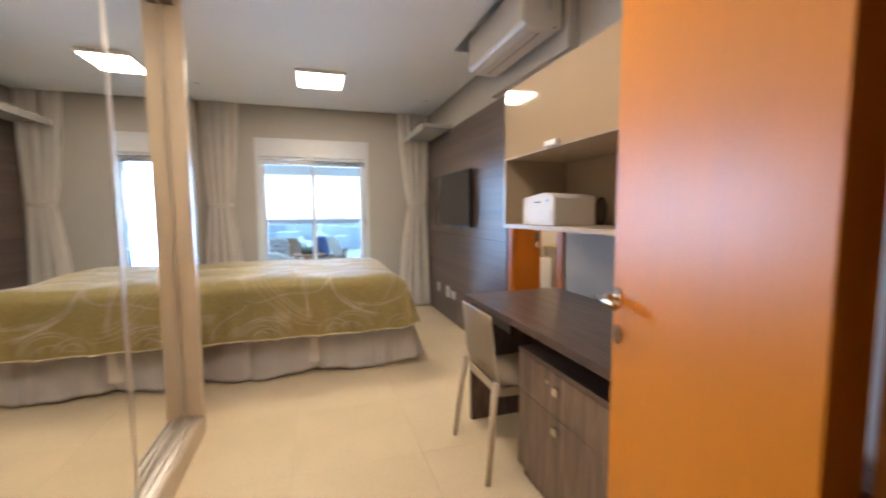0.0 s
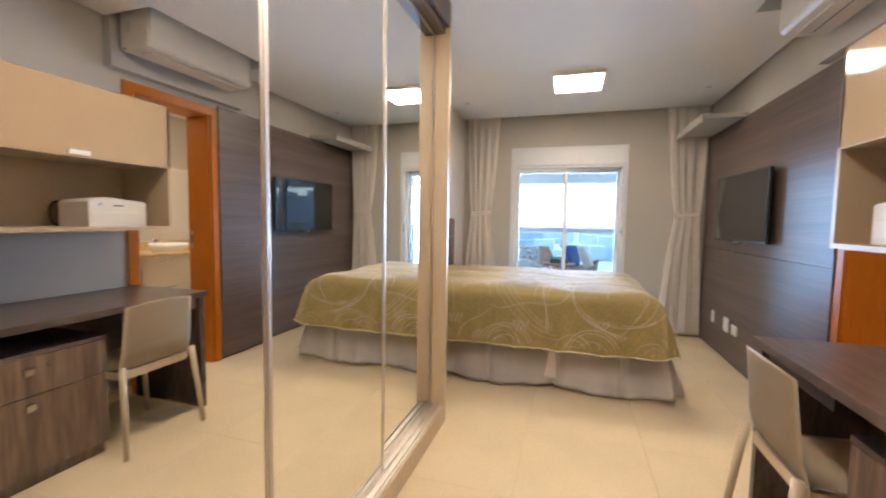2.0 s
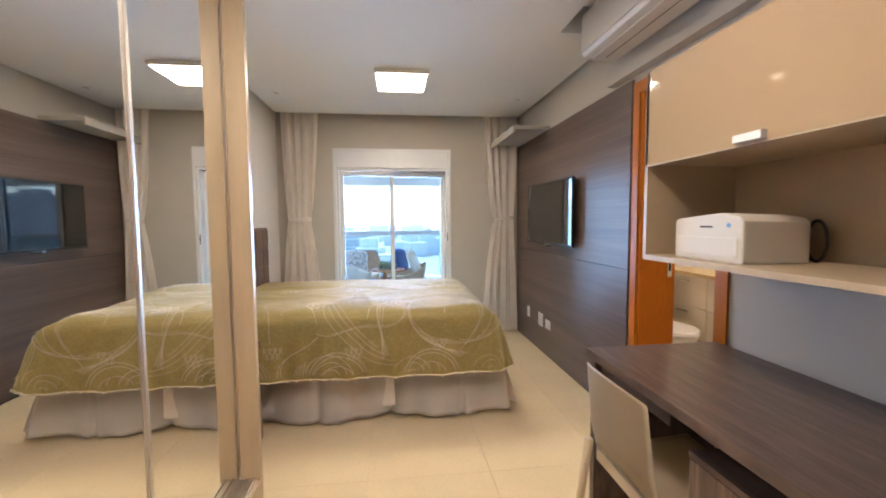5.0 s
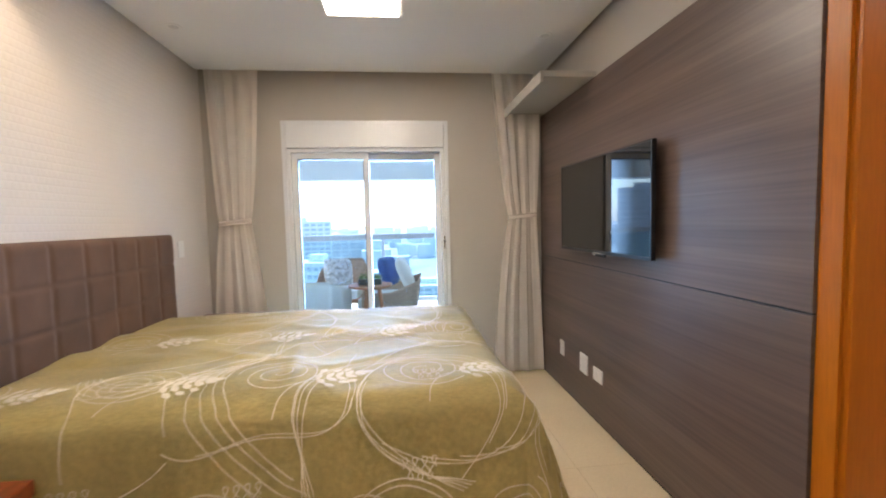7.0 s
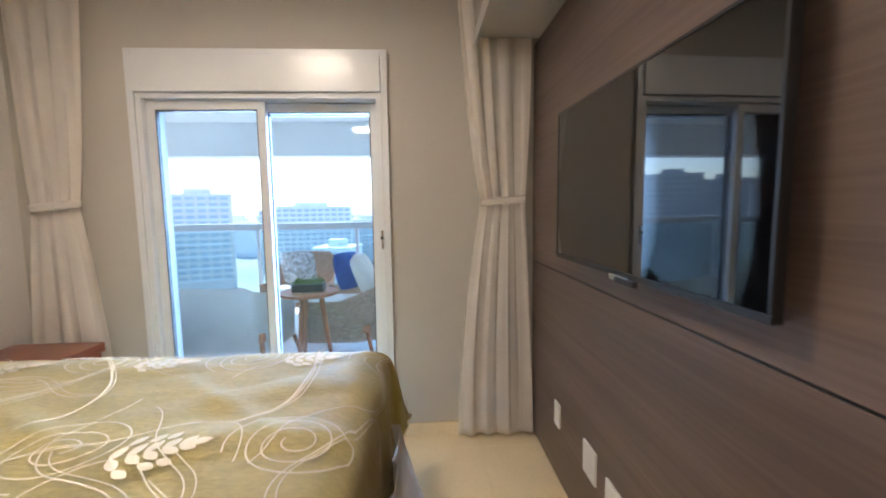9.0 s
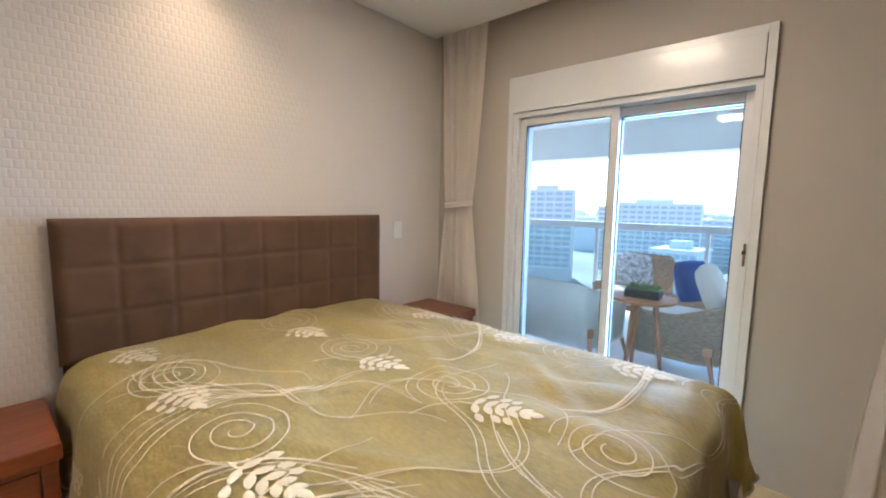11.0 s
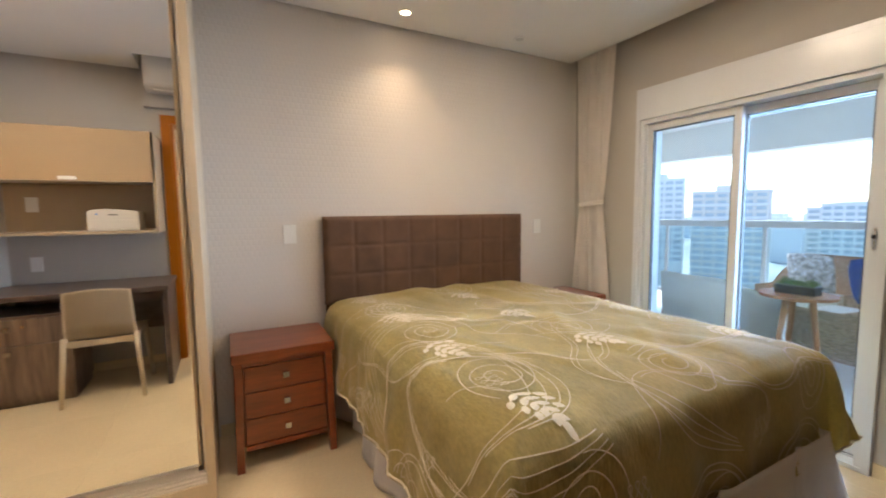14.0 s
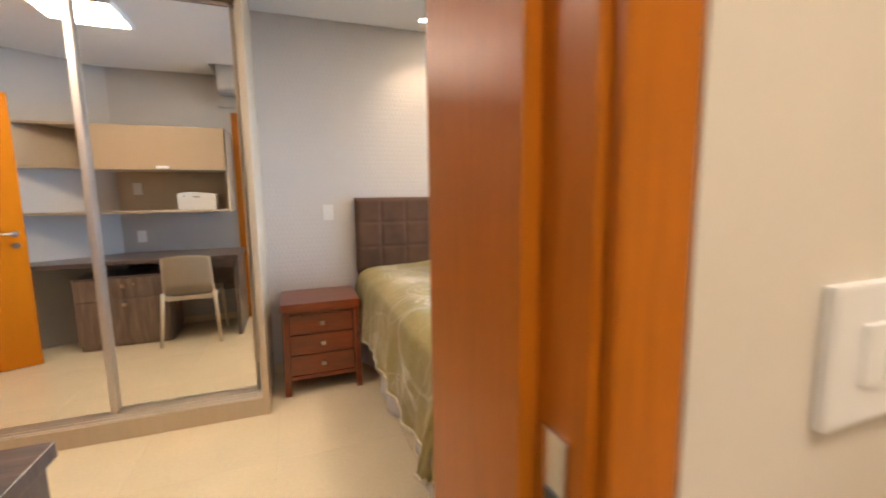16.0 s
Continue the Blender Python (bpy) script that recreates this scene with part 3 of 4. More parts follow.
def spread_at(a, b, lift=0.0):
    """The cover's surface: a metres from the headboard, b metres across from the south edge, both running on over the edges."""
    os_ = max(0.0, a - LX)
    ot, side = (max(0.0, -b), -1.0) if b < WY / 2 else (max(0.0, b - WY), 1.0)
    bx, by = BX0 + min(a, LX), BY0 + min(max(b, 0.0), WY)
    wr = 0.007 * noise.noise((a * 3.0, b * 3.0, 2.0)) + 0.0035 * noise.noise((a * 9, b * 9, 5.0)) + 0.023 * max(0, noise.noise((a * 1.3 + b * 1.1, b * 5 - a * 1.0, 9.0)))
    for ra, rb, qa, qb, hh, ww in CREASES:
        k = max(0.0, min(1.0, ((a - ra) * (qa - ra) + (b - rb) * (qb - rb)) / ((qa - ra) ** 2 + (qb - rb) ** 2)))
        gap = math.hypot(a - ra - k * (qa - ra), b - rb - k * (qb - rb))
        if gap < 3 * ww:
            wr += hh * math.sin(math.pi * min(1.0, 0.12 + k * 0.76)) * math.exp(-(gap / ww) ** 2)
    if os_ == 0 and ot == 0:
        m = min(LX - a, b, WY - b)
        soft = 0.035 * math.exp(-max(0.0, m) / 0.05)
        return Vector((bx, by, BZ + lift + wr - soft))
    d = max(os_, ot)
    n = math.hypot(os_, ot)
    dx, dy = os_ / n, ot / n * side
    corner = 2 * os_ * ot / (n * n)
    along = (a if ot > os_ else b)
    fold = math.sin(along * 17 + 1.3 * math.sin(along * 5)) * 0.014 + math.sin(along * 41 + 2) * 0.005
    out = 0.045 * (1 - math.exp(-d / 0.04)) + (0.05 + 0.24 * corner) * d + fold * (d / DROP) + wr
    down = 0.035 + d * (0.985 - 0.12 * corner) - 0.045 * (1 - math.exp(-d / 0.05)) * 0.5
    return Vector((bx + dx * (out + lift), by + dy * (out + lift), BZ - down + lift * 0.3))


def cover():
    e = thing("bedspread", "olive green quilted bedspread with cream embroidery over the bed", "bedspread", (0.05, 4.97, 0.76))
    hem = 0.008

    def at(u, v):
        return spread_at(u * (LX + DROP), -DROP + v * (WY + 2 * DROP))

    part("cloth", sheet(230, 240, at, 0.004), M_SPREAD, e)
    rnd = random.Random(12)
    bm = bmesh.new()

    def ribbon(pts, w):
        """A flat stitched line along plan points of the cover."""
        prev = None
        for i in range(len(pts)):
            p, q = pts[max(0, i - 1)], pts[min(len(pts) - 1, i + 1)]
            tx, ty = q[0] - p[0], q[1] - p[1]
            ln = math.hypot(tx, ty) or 1
            nx, ny = -ty / ln * w, tx / ln * w
            a, b = pts[i]
            pair = [bm.verts.new(spread_at(a + nx, b + ny, 0.006)), bm.verts.new(spread_at(a, b, 0.007)), bm.verts.new(spread_at(a - nx, b - ny, 0.006))]
            if prev:
                bm.faces.new((prev[0], pair[0], pair[1], prev[1]))
                bm.faces.new((prev[1], pair[1], pair[2], prev[2]))
            prev = pair

    def inside(a, b):
        return 0.02 < a < LX + DROP - 0.03 and -DROP + 0.03 < b < WY + DROP - 0.03

    def draw(pts, w=0.0020):
        run = []
        for p in pts:
            if inside(*p):
                run.append(p)
            else:
                if len(run) > 2:
                    ribbon(run, w)
                run = []
        if len(run) > 2:
            ribbon(run, w)

    rows = [(0.18 + 0.525 * i + 0.2 * j, 0.16 + 0.59 * j) for j in range(-1, 4) for i in range(-1, 5)]
    for ca, cb in [(a + 0.305, b + 0.025) for a, b in rows]:
        r0, turns, ph = rnd.uniform(0.155, 0.175), rnd.uniform(2.7, 3.2), rnd.uniform(0, 6.28)
        sq = rnd.uniform(0.78, 0.92)
        pts = []
        for k in range(101):
            q = k / 100
            th = ph + q * turns * 2 * math.pi
            r = r0 * (0.14 + 0.86 * q) * (1 + 0.06 * math.sin(th * 1.7 + ph))
            pts.append((ca + r * math.cos(th), cb + sq * r * math.sin(th)))
        draw(pts, 0.0022)
    for ca, cb in rows:
        start, bend = rnd.uniform(0, 6.28), rnd.choice((-1, 1)) * rnd.uniform(0.9, 1.9)
        for strand in range(4):
            ang, x, y, pts = start + strand * 0.07, ca + 0.10 + 0.014 * strand, cb + 0.11 + 0.01 * strand, []
            for k in range(60 - 6 * strand):
                ang += bend * 0.025 + 0.03 * math.sin(k * 0.14 + strand * 0.3)
                x, y = x + 0.015 * math.cos(ang), y + 0.015 * math.sin(ang)
                pts.append((x, y))
            draw(pts, 0.0018)
    for i in range(16):
        x, y, ang = rnd.uniform(0, LX + DROP), rnd.uniform(-DROP, WY + DROP), rnd.uniform(0, 6.28)
        pts, c, off = [], rnd.uniform(-0.06, 0.06), rnd.uniform(0, 6.28)
        for k in range(70):
            ang += c + 0.09 * math.sin(k * 0.17 + off)
            x, y = x + 0.015 * math.cos(ang), y + 0.015 * math.sin(ang)
            pts.append((x, y))
        draw(pts, 0.0018)
        draw([(px + 0.018, py + 0.012) for px, py in pts[6:50]], 0.0015)
    # meandering stitch groups near the hems
    for ca, cb, along in ((0.45, -0.24, 0), (0.95, -0.26, 0), (1.5, -0.22, 0), (2.06, 0.35, 1), (2.05, 1.0, 1), (0.7, 1.74, 0), (1.35, 1.76, 0), (1.55, 0.14, 0)):
        pts = []
        for k in range(91):
            q = k / 90
            p, w2 = 0.11 * (q - 0.5) + 0.012 * math.sin(q * 44), 0.035 * math.sin(q * 22)
            pts.append((ca + w2, cb + p) if along else (ca + p, cb + w2))
        draw(pts, 0.0018)
    # wide arcs rising from the hems
    for ca, cb, r in ((0.25, -0.43, 0.17), (0.85, -0.44, 0.19), (1.45, -0.43, 0.18), (2.28, 0.1, 0.18), (2.29, 0.72, 0.19), (2.28, 1.3, 0.18), (0.5, 1.93, 0.18), (1.2, 1.93, 0.18)):
        for rr in (r, r - 0.022, r * 0.55):
            draw([(ca + rr * math.cos(t * 0.105), cb + rr * math.sin(t * 0.105)) for t in range(61)], 0.0022)

    def petal(ca, cb, ang, ln, w):
        n = 8
        rows = []
        for k in range(n + 1):
            s = k / n
            ww = w * math.sin(math.pi * min(1, s * 0.92 + 0.06)) ** 0.8
            a, b = ca + ln * s * math.cos(ang), cb + ln * s * math.sin(ang)
            nx, ny = -math.sin(ang) * ww, math.cos(ang) * ww
            rows.append([bm.verts.new(spread_at(a + nx, b + ny, 0.006)), bm.verts.new(spread_at(a, b, 0.007)), bm.verts.new(spread_at(a - nx, b - ny, 0.006))])
        for k in range(n):
            bm.faces.new((rows[k][0], rows[k + 1][0], rows[k + 1][1], rows[k][1]))
            bm.faces.new((rows[k][1], rows[k + 1][1], rows[k + 1][2], rows[k][2]))

    for ca, cb in rows:
        if not (0.1 < ca < LX and 0.08 < cb < WY - 0.05):
            continue
        ang = 0.25 + rnd.uniform(-0.12, 0.12)
        ca, cb = ca - 0.085 * math.cos(ang), cb - 0.085 * math.sin(ang)
        for k in range(5):
            q = 0.034 * k
            pa, pb = ca + q * math.cos(ang), cb + q * math.sin(ang)
            for sd in (1, -1):
                lean = ang + sd * (1.12 - 0.14 * k) + rnd.uniform(-0.1, 0.1)
                petal(pa, pb, lean, 0.050 - 0.002 * k, 0.0125)
                if k < 3:
                    oa, ob = pa + 0.052 * math.cos(lean), pb + 0.052 * math.sin(lean)
                    petal(oa, ob, lean - sd * 0.3, 0.044 - 0.004 * k, 0.0120)
        petal(ca + 0.155 * math.cos(ang), cb + 0.155 * math.sin(ang), ang, 0.05, 0.0125)
        draw([(ca - 0.015 * k * math.cos(ang + 0.05 * k), cb - 0.015 * k * math.sin(ang + 0.05 * k)) for k in range(14)], 0.0023)
    for f in bm.faces:
        f.smooth = True
    part("embroidery", bm, M_THREAD, e, "cream stitched swirls and leaf sprays")
    hems = bmesh.new()
    runs = [[(k * 0.02, -DROP + hem) for k in range(int((LX + DROP) / 0.02))] + [(LX + DROP - hem, -DROP + hem)],
            [(LX + DROP - hem, -DROP + hem + k * 0.02) for k in range(int((WY + 2 * DROP) / 0.02))] + [(LX + DROP - hem, WY + DROP - hem)],
            [(LX + DROP - hem - k * 0.02, WY + DROP - hem) for k in range(int((LX + DROP) / 0.02))]]
    for run in runs:
        prev = None
        for a, b in run:
            c = spread_at(a, b, 0.002)
            ring = [hems.verts.new(c + Vector((math.cos(t) * 0.007, math.sin(t) * 0.007, math.sin(t * 2 + 0.5) * 0.010))) for t in (0, 1.57, 3.14, 4.71)]
            if prev:
                for i in range(4):
                    hems.faces.new((prev[i], ring[i], ring[(i + 1) % 4], prev[(i + 1) % 4]))
            prev = ring
    part("piping", hems, M_THREAD, e, "cream piped hem", smooth=True)
    return e


cover()


def bed_skirt():
    e = thing("bed_skirt", "white cotton bed skirt with pleats reaching the floor", "bed skirt", (0.05, 4.97, 0.4))
    path = [(-0.86, 4.275), (1.06, 4.275), (1.06, 5.665), (-0.86, 5.665)]
    seg = [(path[i], path[i + 1]) for i in range(3)]
    lens = [math.dist(a, b) for a, b in seg]
    total = sum(lens)

    start = 0.0
    for (a, b), ln in zip(seg, lens):
        nx, ny = (b[1] - a[1]) / ln, -(b[0] - a[0]) / ln

        def at(u, v, a=a, b=b, ln=ln, nx=nx, ny=ny, start=start):
            low = 1 - v
            s = start + u * ln
            x, y = a[0] + (b[0] - a[0]) * u, a[1] + (b[1] - a[1]) * u
            k = abs(((s + 0.05) % 0.48) - 0.24)
            pleat = -0.035 * math.exp(-((k) / 0.022) ** 2) * (0.4 + 0.6 * low)
            wave = 0.030 * low * math.sin(s * 9 + 1.2 + 0.7 * math.sin(s * 3.1)) + 0.013 * low * math.sin(s * 27 + math.sin(s * 5)) + 0.012 * low * noise.noise((s * 4, v * 2, 3)) + 0.03 * low
            ends = math.exp(-(min(u, 1 - u) * ln / 0.10) ** 2)
            o = pleat + wave + 0.085 * low ** 1.3 * ends
            slide = (1 if u > 0.5 else -1) * 0.035 * low * ends
            x, y = x + slide * (b[0] - a[0]) / ln, y + slide * (b[1] - a[1]) / ln
            return Vector((x + nx * o, y + ny * o, 0.010 + v * 0.43 + low * (0.010 * (1 + math.sin(s * 6.3)) + 0.05 * ends)))

        part("side_panel", sheet(int(ln * 70), 16, at, 0.003), M_SKIRT, e)
        start += ln
    return e


bed_skirt()


# ---- nightstands ----
def nightstand(x1, y0, y1, zt=0.615):
    e = thing("nightstand", "reddish cherry wood nightstand with three drawers and square steel knobs", "nightstand", (XW + 0.24, (y0 + y1) / 2, 0), group="nightstands beside the bed")
    x0 = XW + 0.01
    part("top", box(x0, x1 + 0.012, y0, y1, zt - 0.05, zt, 0.006), M_RED, e)
    part("body", box(x0, x1 - 0.03, y0 + 0.03, y1 - 0.03, 0.115, zt - 0.05, 0.002), M_RED, e)
    for yy in (y0 + 0.012, y1 - 0.05):
        for xx in (x0, x1 - 0.044):
            lg = box(xx, xx + 0.042, yy, yy + 0.038, 0, zt - 0.05, 0.003)
            for v in lg.verts:
                if v.co.z < 0.05:
                    v.co.x += 0.012 if xx > -0.8 else 0
                    v.co.y += -0.010 if yy < (y0 + y1) / 2 else 0.010
            part("leg", lg, M_RED, e)
    part("apron", box(x1 - 0.03, x1 - 0.008, y0 + 0.05, y1 - 0.05, 0.10, 0.125, 0.002), M_RED, e)
    part("top_rail", box(x1 - 0.03, x1 - 0.008, y0 + 0.05, y1 - 0.05, zt - 0.075, zt - 0.051, 0.002), M_RED, e)
    for k in range(3):
        z = 0.13 + k * 0.137
        dr = part("drawer", box(x1 - 0.03, x1 - 0.012, y0 + 0.054, y1 - 0.054, z, z + 0.132, 0.003), M_RED, e)
        cy = (y0 + y1) / 2
        part("knob", box(x1 - 0.012, x1 + 0.012, cy - 0.015, cy + 0.015, z + 0.055, z + 0.085, 0.003), M_CHROME, dr, "square brushed steel knob")
    return e


nightstand(-0.515, 3.63, 4.135)
nightstand(-0.515, 5.80, 6.245, 0.65)


# ---- desk and its wall units ----
def desk():
    e = thing("desk", "dark brown wood-grain desk along the wall", "desk", (1.5, 2.4, 0))
    part("desktop", prism([(1.165, 3.235), (1.80, 3.235), (1.80, 2.17), (1.25, 1.32), (1.21, 1.32), (1.165, 1.6)], 0.74, 0.775, 0.0025), M_DESK, e)
    part("end_panel", box(1.19, 1.78, 3.19, 3.225, 0, 0.74, 0.002), M_DESK, e)
    part("modesty_panel", box(1.70, 1.72, 2.2, 3.19, 0.35, 0.74, 0.002), M_DESK, e)
    part("apron", box(1.22, 1.24, 2.74, 3.19, 0.66, 0.74, 0.002), M_DESK, e)
    return e


desk()


def pedestal():
    e = thing("drawer_cabinet", "walnut laminate two-drawer cabinet under the desk", "drawer cabinet", (1.45, 2.36, 0))
    x0, x1, y0, y1, zt = 1.215, 1.66, 1.97, 2.64, 0.635
    part("body", box(x0 + 0.018, x1, y0, y1, 0.06, zt - 0.02, 0.002), M_DRAWER, e)
    part("top", box(x0, x1, y0 - 0.002, y1 + 0.002, zt - 0.02, zt, 0.002), M_DESK, e)
    part("plinth", box(x0 + 0.03, x1, y0 + 0.01, y1 - 0.01, 0.0, 0.06), M_DRAWER, e)
    for z0, z1, kz in ((0.065, 0.43, 0.385), (0.435, 0.612, 0.55)):
        dr = part("drawer", box(x0, x0 + 0.018, y0 + 0.002, y1 - 0.002, z0, z1, 0.002), M_DRAWER, e)
        cy = (y0 + y1) / 2
        part("knob", box(x0 - 0.022, x0, cy - 0.017, cy + 0.017, kz - 0.016, kz + 0.016, 0.003), M_CHROME, dr, "square brushed steel knob")
    part("lock", rod((x0 - 0.004, cy + 0.08, 0.56), (x0, cy + 0.08, 0.56), 0.01), M_CHROME, e)
    return e


pedestal()


def wall_cabinet():
    e = thing("wall_cabinet", "taupe wall cabinet with glossy flap door above an open shelf", "wall cabinet", (1.6, 2.6, 1.2))
    x0, x1, y0, y1 = 1.39, 1.81, 1.60, 3.18
    z0, zm, zt = 1.172, 1.585, 1.950
    part("side_panel", box(x0, x1, y1 - 0.02, y1, z0, zt, 0.001), M_BOARD, e)
    part("shelf_board", prism([(x0, y1 - 0.02), (x1, y1 - 0.02), (x1, 2.14), (1.465, y0), (x0, y0)], z0, z0 + 0.02), M_BOARD, e)
    part("shelf_board", prism([(x0 + 0.02, y1 - 0.02), (x1, y1 - 0.02), (x1, 2.14), (1.465, y0), (x0 + 0.02, y0)], zm - 0.018, zm), M_BOARD, e)
    part("top_board", prism([(x0 + 0.02, y1 - 0.02), (x1, y1 - 0.02), (x1, 2.14), (1.465, y0), (x0 + 0.02, y0)], zt - 0.018, zt), M_BOARD, e)
    part("back_panel", box(x1 - 0.008, x1, 2.16, y1 - 0.02, z0 + 0.02, zm - 0.018), M_BOARD, e)
    part("divider", box(x0 + 0.02, x1, 2.06, 2.08, zm, zt - 0.018), M_BOARD, e)
    part("niche_back", prism([(x1 - 0.004, 2.135), (1.461, 1.60), (1.449, 1.607), (x1 - 0.016, 2.142)], zm, zt - 0.018), M_BOARD, e)
    part("side_panel", box(x0 + 0.02, 1.449, 1.602, 1.618, zm, zt - 0.018, 0.001), M_BOARD, e)
    door = part("flap_door", box(x0, x0 + 0.018, 2.06, y1 - 0.002, zm - 0.016, zt, 0.0015), M_LACQ, e, "glossy taupe lacquered flap door")
    rim = box(x0 - 0.002, x0 + 0.018, 2.06, y1 - 0.002, zt, zt + 0.003)
    cube(rim, x0 - 0.002, x0 + 0.018, 2.06, y1 - 0.002, zm - 0.022, zm - 0.0165)
    part("edge_trim", rim, M_BOARD, door)
    part("handle", box(x0 - 0.022, x0, 2.60, 2.70, zm - 0.012, zm + 0.012, 0.002), M_PLASTIC, door, "small white tab handle")
    return e


wall_cabinet()
outlet(1.802, 2.32, 1.40, 0.075, 0.115, -1, 1, "white socket plate in the open shelf")
outlet(XE, 2.31, 0.93, 0.075, 0.115, -1, 1, "white socket plate on the wall above the desk")


def printer():
    e = thing("printer", "compact white laser printer on the shelf", "printer", (1.56, 2.98, 1.192))
    x0, x1, y0, y1, z = 1.445, 1.69, 2.725, 3.05, 1.193
    bmx = prism([(y0, 0.0), (y1, 0.0), (y1, 0.142), (y1 - 0.02, 0.152), (y0 + 0.10, 0.170), (y0 + 0.02, 0.158), (y0, 0.142)], 0, 1, 0)
    for v in bmx.verts:
        y, h, d = v.co
        v.co = Vector((x0 + d * (x1 - x0), y, z + h * (1.0 if d < 0.5 else 0.96)))
    bmesh.ops.recalc_face_normals(bmx, faces=bmx.faces)
    bmesh.ops.bevel(bmx, geom=list(bmx.edges), offset=0.008, segments=2, profile=0.7, affect="EDGES")
    part("body", bmx, M_CREAM, e)
    part("paper_tray", box(x0 - 0.004, x0 + 0.01, y0 + 0.02, y1 - 0.02, z + 0.02, z + 0.085, 0.003), M_CREAM, e)
    part("label_bar", box(x0 - 0.001, x0 + 0.002, y0 + 0.13, y0 + 0.19, z + 0.118, z + 0.125), M_BLACK, e)
    part("button", rod((x0 - 0.003, y0 + 0.06, z + 0.128), (x0 + 0.002, y0 + 0.06, z + 0.128), 0.008), mat("blue_button", (0.15, 0.35, 0.7), 0.3), e, "small blue button")
    return e


printer()
cable = thing("power_cable", "black coiled power cable behind the printer", "cable", (1.7, 2.74, 1.19))
bm = bmesh.new()
rings = []
for k in range(28):
    t = k / 28 * 2 * math.pi
    c, out = Vector((1.735, 2.745 + 0.035 * math.cos(t), 1.266 + 0.068 * math.sin(t))), Vector((0, math.cos(t), math.sin(t)))
    rings.append([bm.verts.new(c + 0.006 * (math.cos(q) * out + math.sin(q) * Vector((1, 0, 0)))) for q in (0, 0.785, 1.571, 2.356, 3.142, 3.927, 4.712, 5.498)])
for k in range(28):
    for q in range(8):
        bm.faces.new((rings[k][q], rings[(k + 1) % 28][q], rings[(k + 1) % 28][(q + 1) % 8], rings[k][(q + 1) % 8]))
part("coil", bm, M_BLACK, cable, smooth=True)


def chair():
    e = thing("chair", "taupe moulded plastic chair with slim legs at the desk", "chair", (1.3, 2.83, 0))
    cy, w = 2.83, 0.215

    def shell(u, v):
        y = (v - 0.5) * 2
        if u < 0.45:
            s = u / 0.45
            x = 1.52 - s * 0.40
            z = 0.445 + 0.012 * y * y - 0.012 * math.sin(s * math.pi)
            ww = w * (1.0 - 0.04 * s)
        else:
            s = (u - 0.45) / 0.55
            bend = min(1, s * 4)
            x = 1.12 - 0.045 * bend - 0.035 * s + 0.03 * y * y * bend
            z = 0.445 + 0.36 * s - 0.02 * y * y * s
            ww = w * (0.96 - 0.06 * s)
        return Vector((x, cy + y * ww, z))

    part("seat_shell", sheet(40, 16, shell, 0.014), M_CHAIR, e)
    for sx, ex, nm in ((1.49, 1.50, "leg"), (1.12, 1.05, "leg")):
        for s in (-1, 1):
            lg = bmesh.new()
            if sx < 1.2:
                tube(lg, (ex - 0.01, cy + s * (w + 0.018), 0), (1.088, cy + s * (w - 0.012), 0.47), 0.013, 0.018, 10)
            else:
                tube(lg, (ex, cy + s * (w + 0.015), 0), (sx, cy + s * (w - 0.022), 0.44), 0.013, 0.021, 10)
            part(nm, lg, M_CHAIR, e, smooth=True)
    for s in (-1, 1):
        part("side_rail", box(1.12, 1.50, cy + s * (w - 0.02) - 0.009, cy + s * (w - 0.02) + 0.009, 0.40, 0.44, 0.004), M_CHAIR, e)
    part("cross_rail", box(1.11, 1.13, cy - w + 0.03, cy + w - 0.03, 0.395, 0.44, 0.004), M_CHAIR, e)
    return e


chair()

# ---- air conditioner ----
chase = tagged(finish("trim_chase", box(1.755, XE - 0.001, 3.09, 4.20, 2.222, ZS), M_WALL), "greige boxed-out chase behind the air conditioner", "wall chase", kind="structure")


def air_conditioner():
    e = thing("air_conditioner", "white split air conditioner set into a ceiling slot", "air conditioner", (1.6, 3.6, 2.4))
    y0, y1 = 3.13, 4.00
    prof = [(1.725, 2.595), (1.52, 2.595), (1.490, 2.57), (1.482, 2.350), (1.499, 2.332), (1.56, 2.318), (1.70, 2.318), (1.725, 2.335)]
    bmx = prism(prof, 0, 1)
    for v in bmx.verts:
        x, z, t = v.co
        v.co = Vector((x, y0 + t * (y1 - y0), z))
    bmesh.ops.recalc_face_normals(bmx, faces=bmx.faces)
    bmesh.ops.bevel(bmx, geom=list(bmx.edges), offset=0.006, segments=2, profile=0.7, affect="EDGES")
    part("housing", bmx, M_CREAM, e)
    part("front_panel", box(1.474, 1.484, y0 + 0.012, y1 - 0.012, 2.356, 2.568, 0.003), M_CREAM, e)
    flap = box(1.53, 1.60, y0 + 0.06, y1 - 0.06, 2.309, 2.317, 0.002)
    part("air_flap", flap, M_CREAM, e)
    # black strip on the closed underside, painting the dark inside of the slot
    part("outlet_slot_strip", box(1.605, 1.615, y0 + 0.06, y1 - 0.06, 2.3155, 2.3185), M_BLACK, e)
    part("side_vent", box(1.635, 1.662, y0 - 0.002, y0 + 0.002, 2.43, 2.50, 0.001), mat("vent_grey", (0.5, 0.49, 0.46), 0.5), e)
    part("mount_plate", box(1.725, XE - 0.001, y0 + 0.04, y1 - 0.04, 2.36, 2.58), M_CREAM, e)
    part("screw_cap", rod((1.685, y0 - 0.002, 2.333), (1.685, y0 + 0.002, 2.333), 0.007), M_BLACK, e)
    return e


air_conditioner()


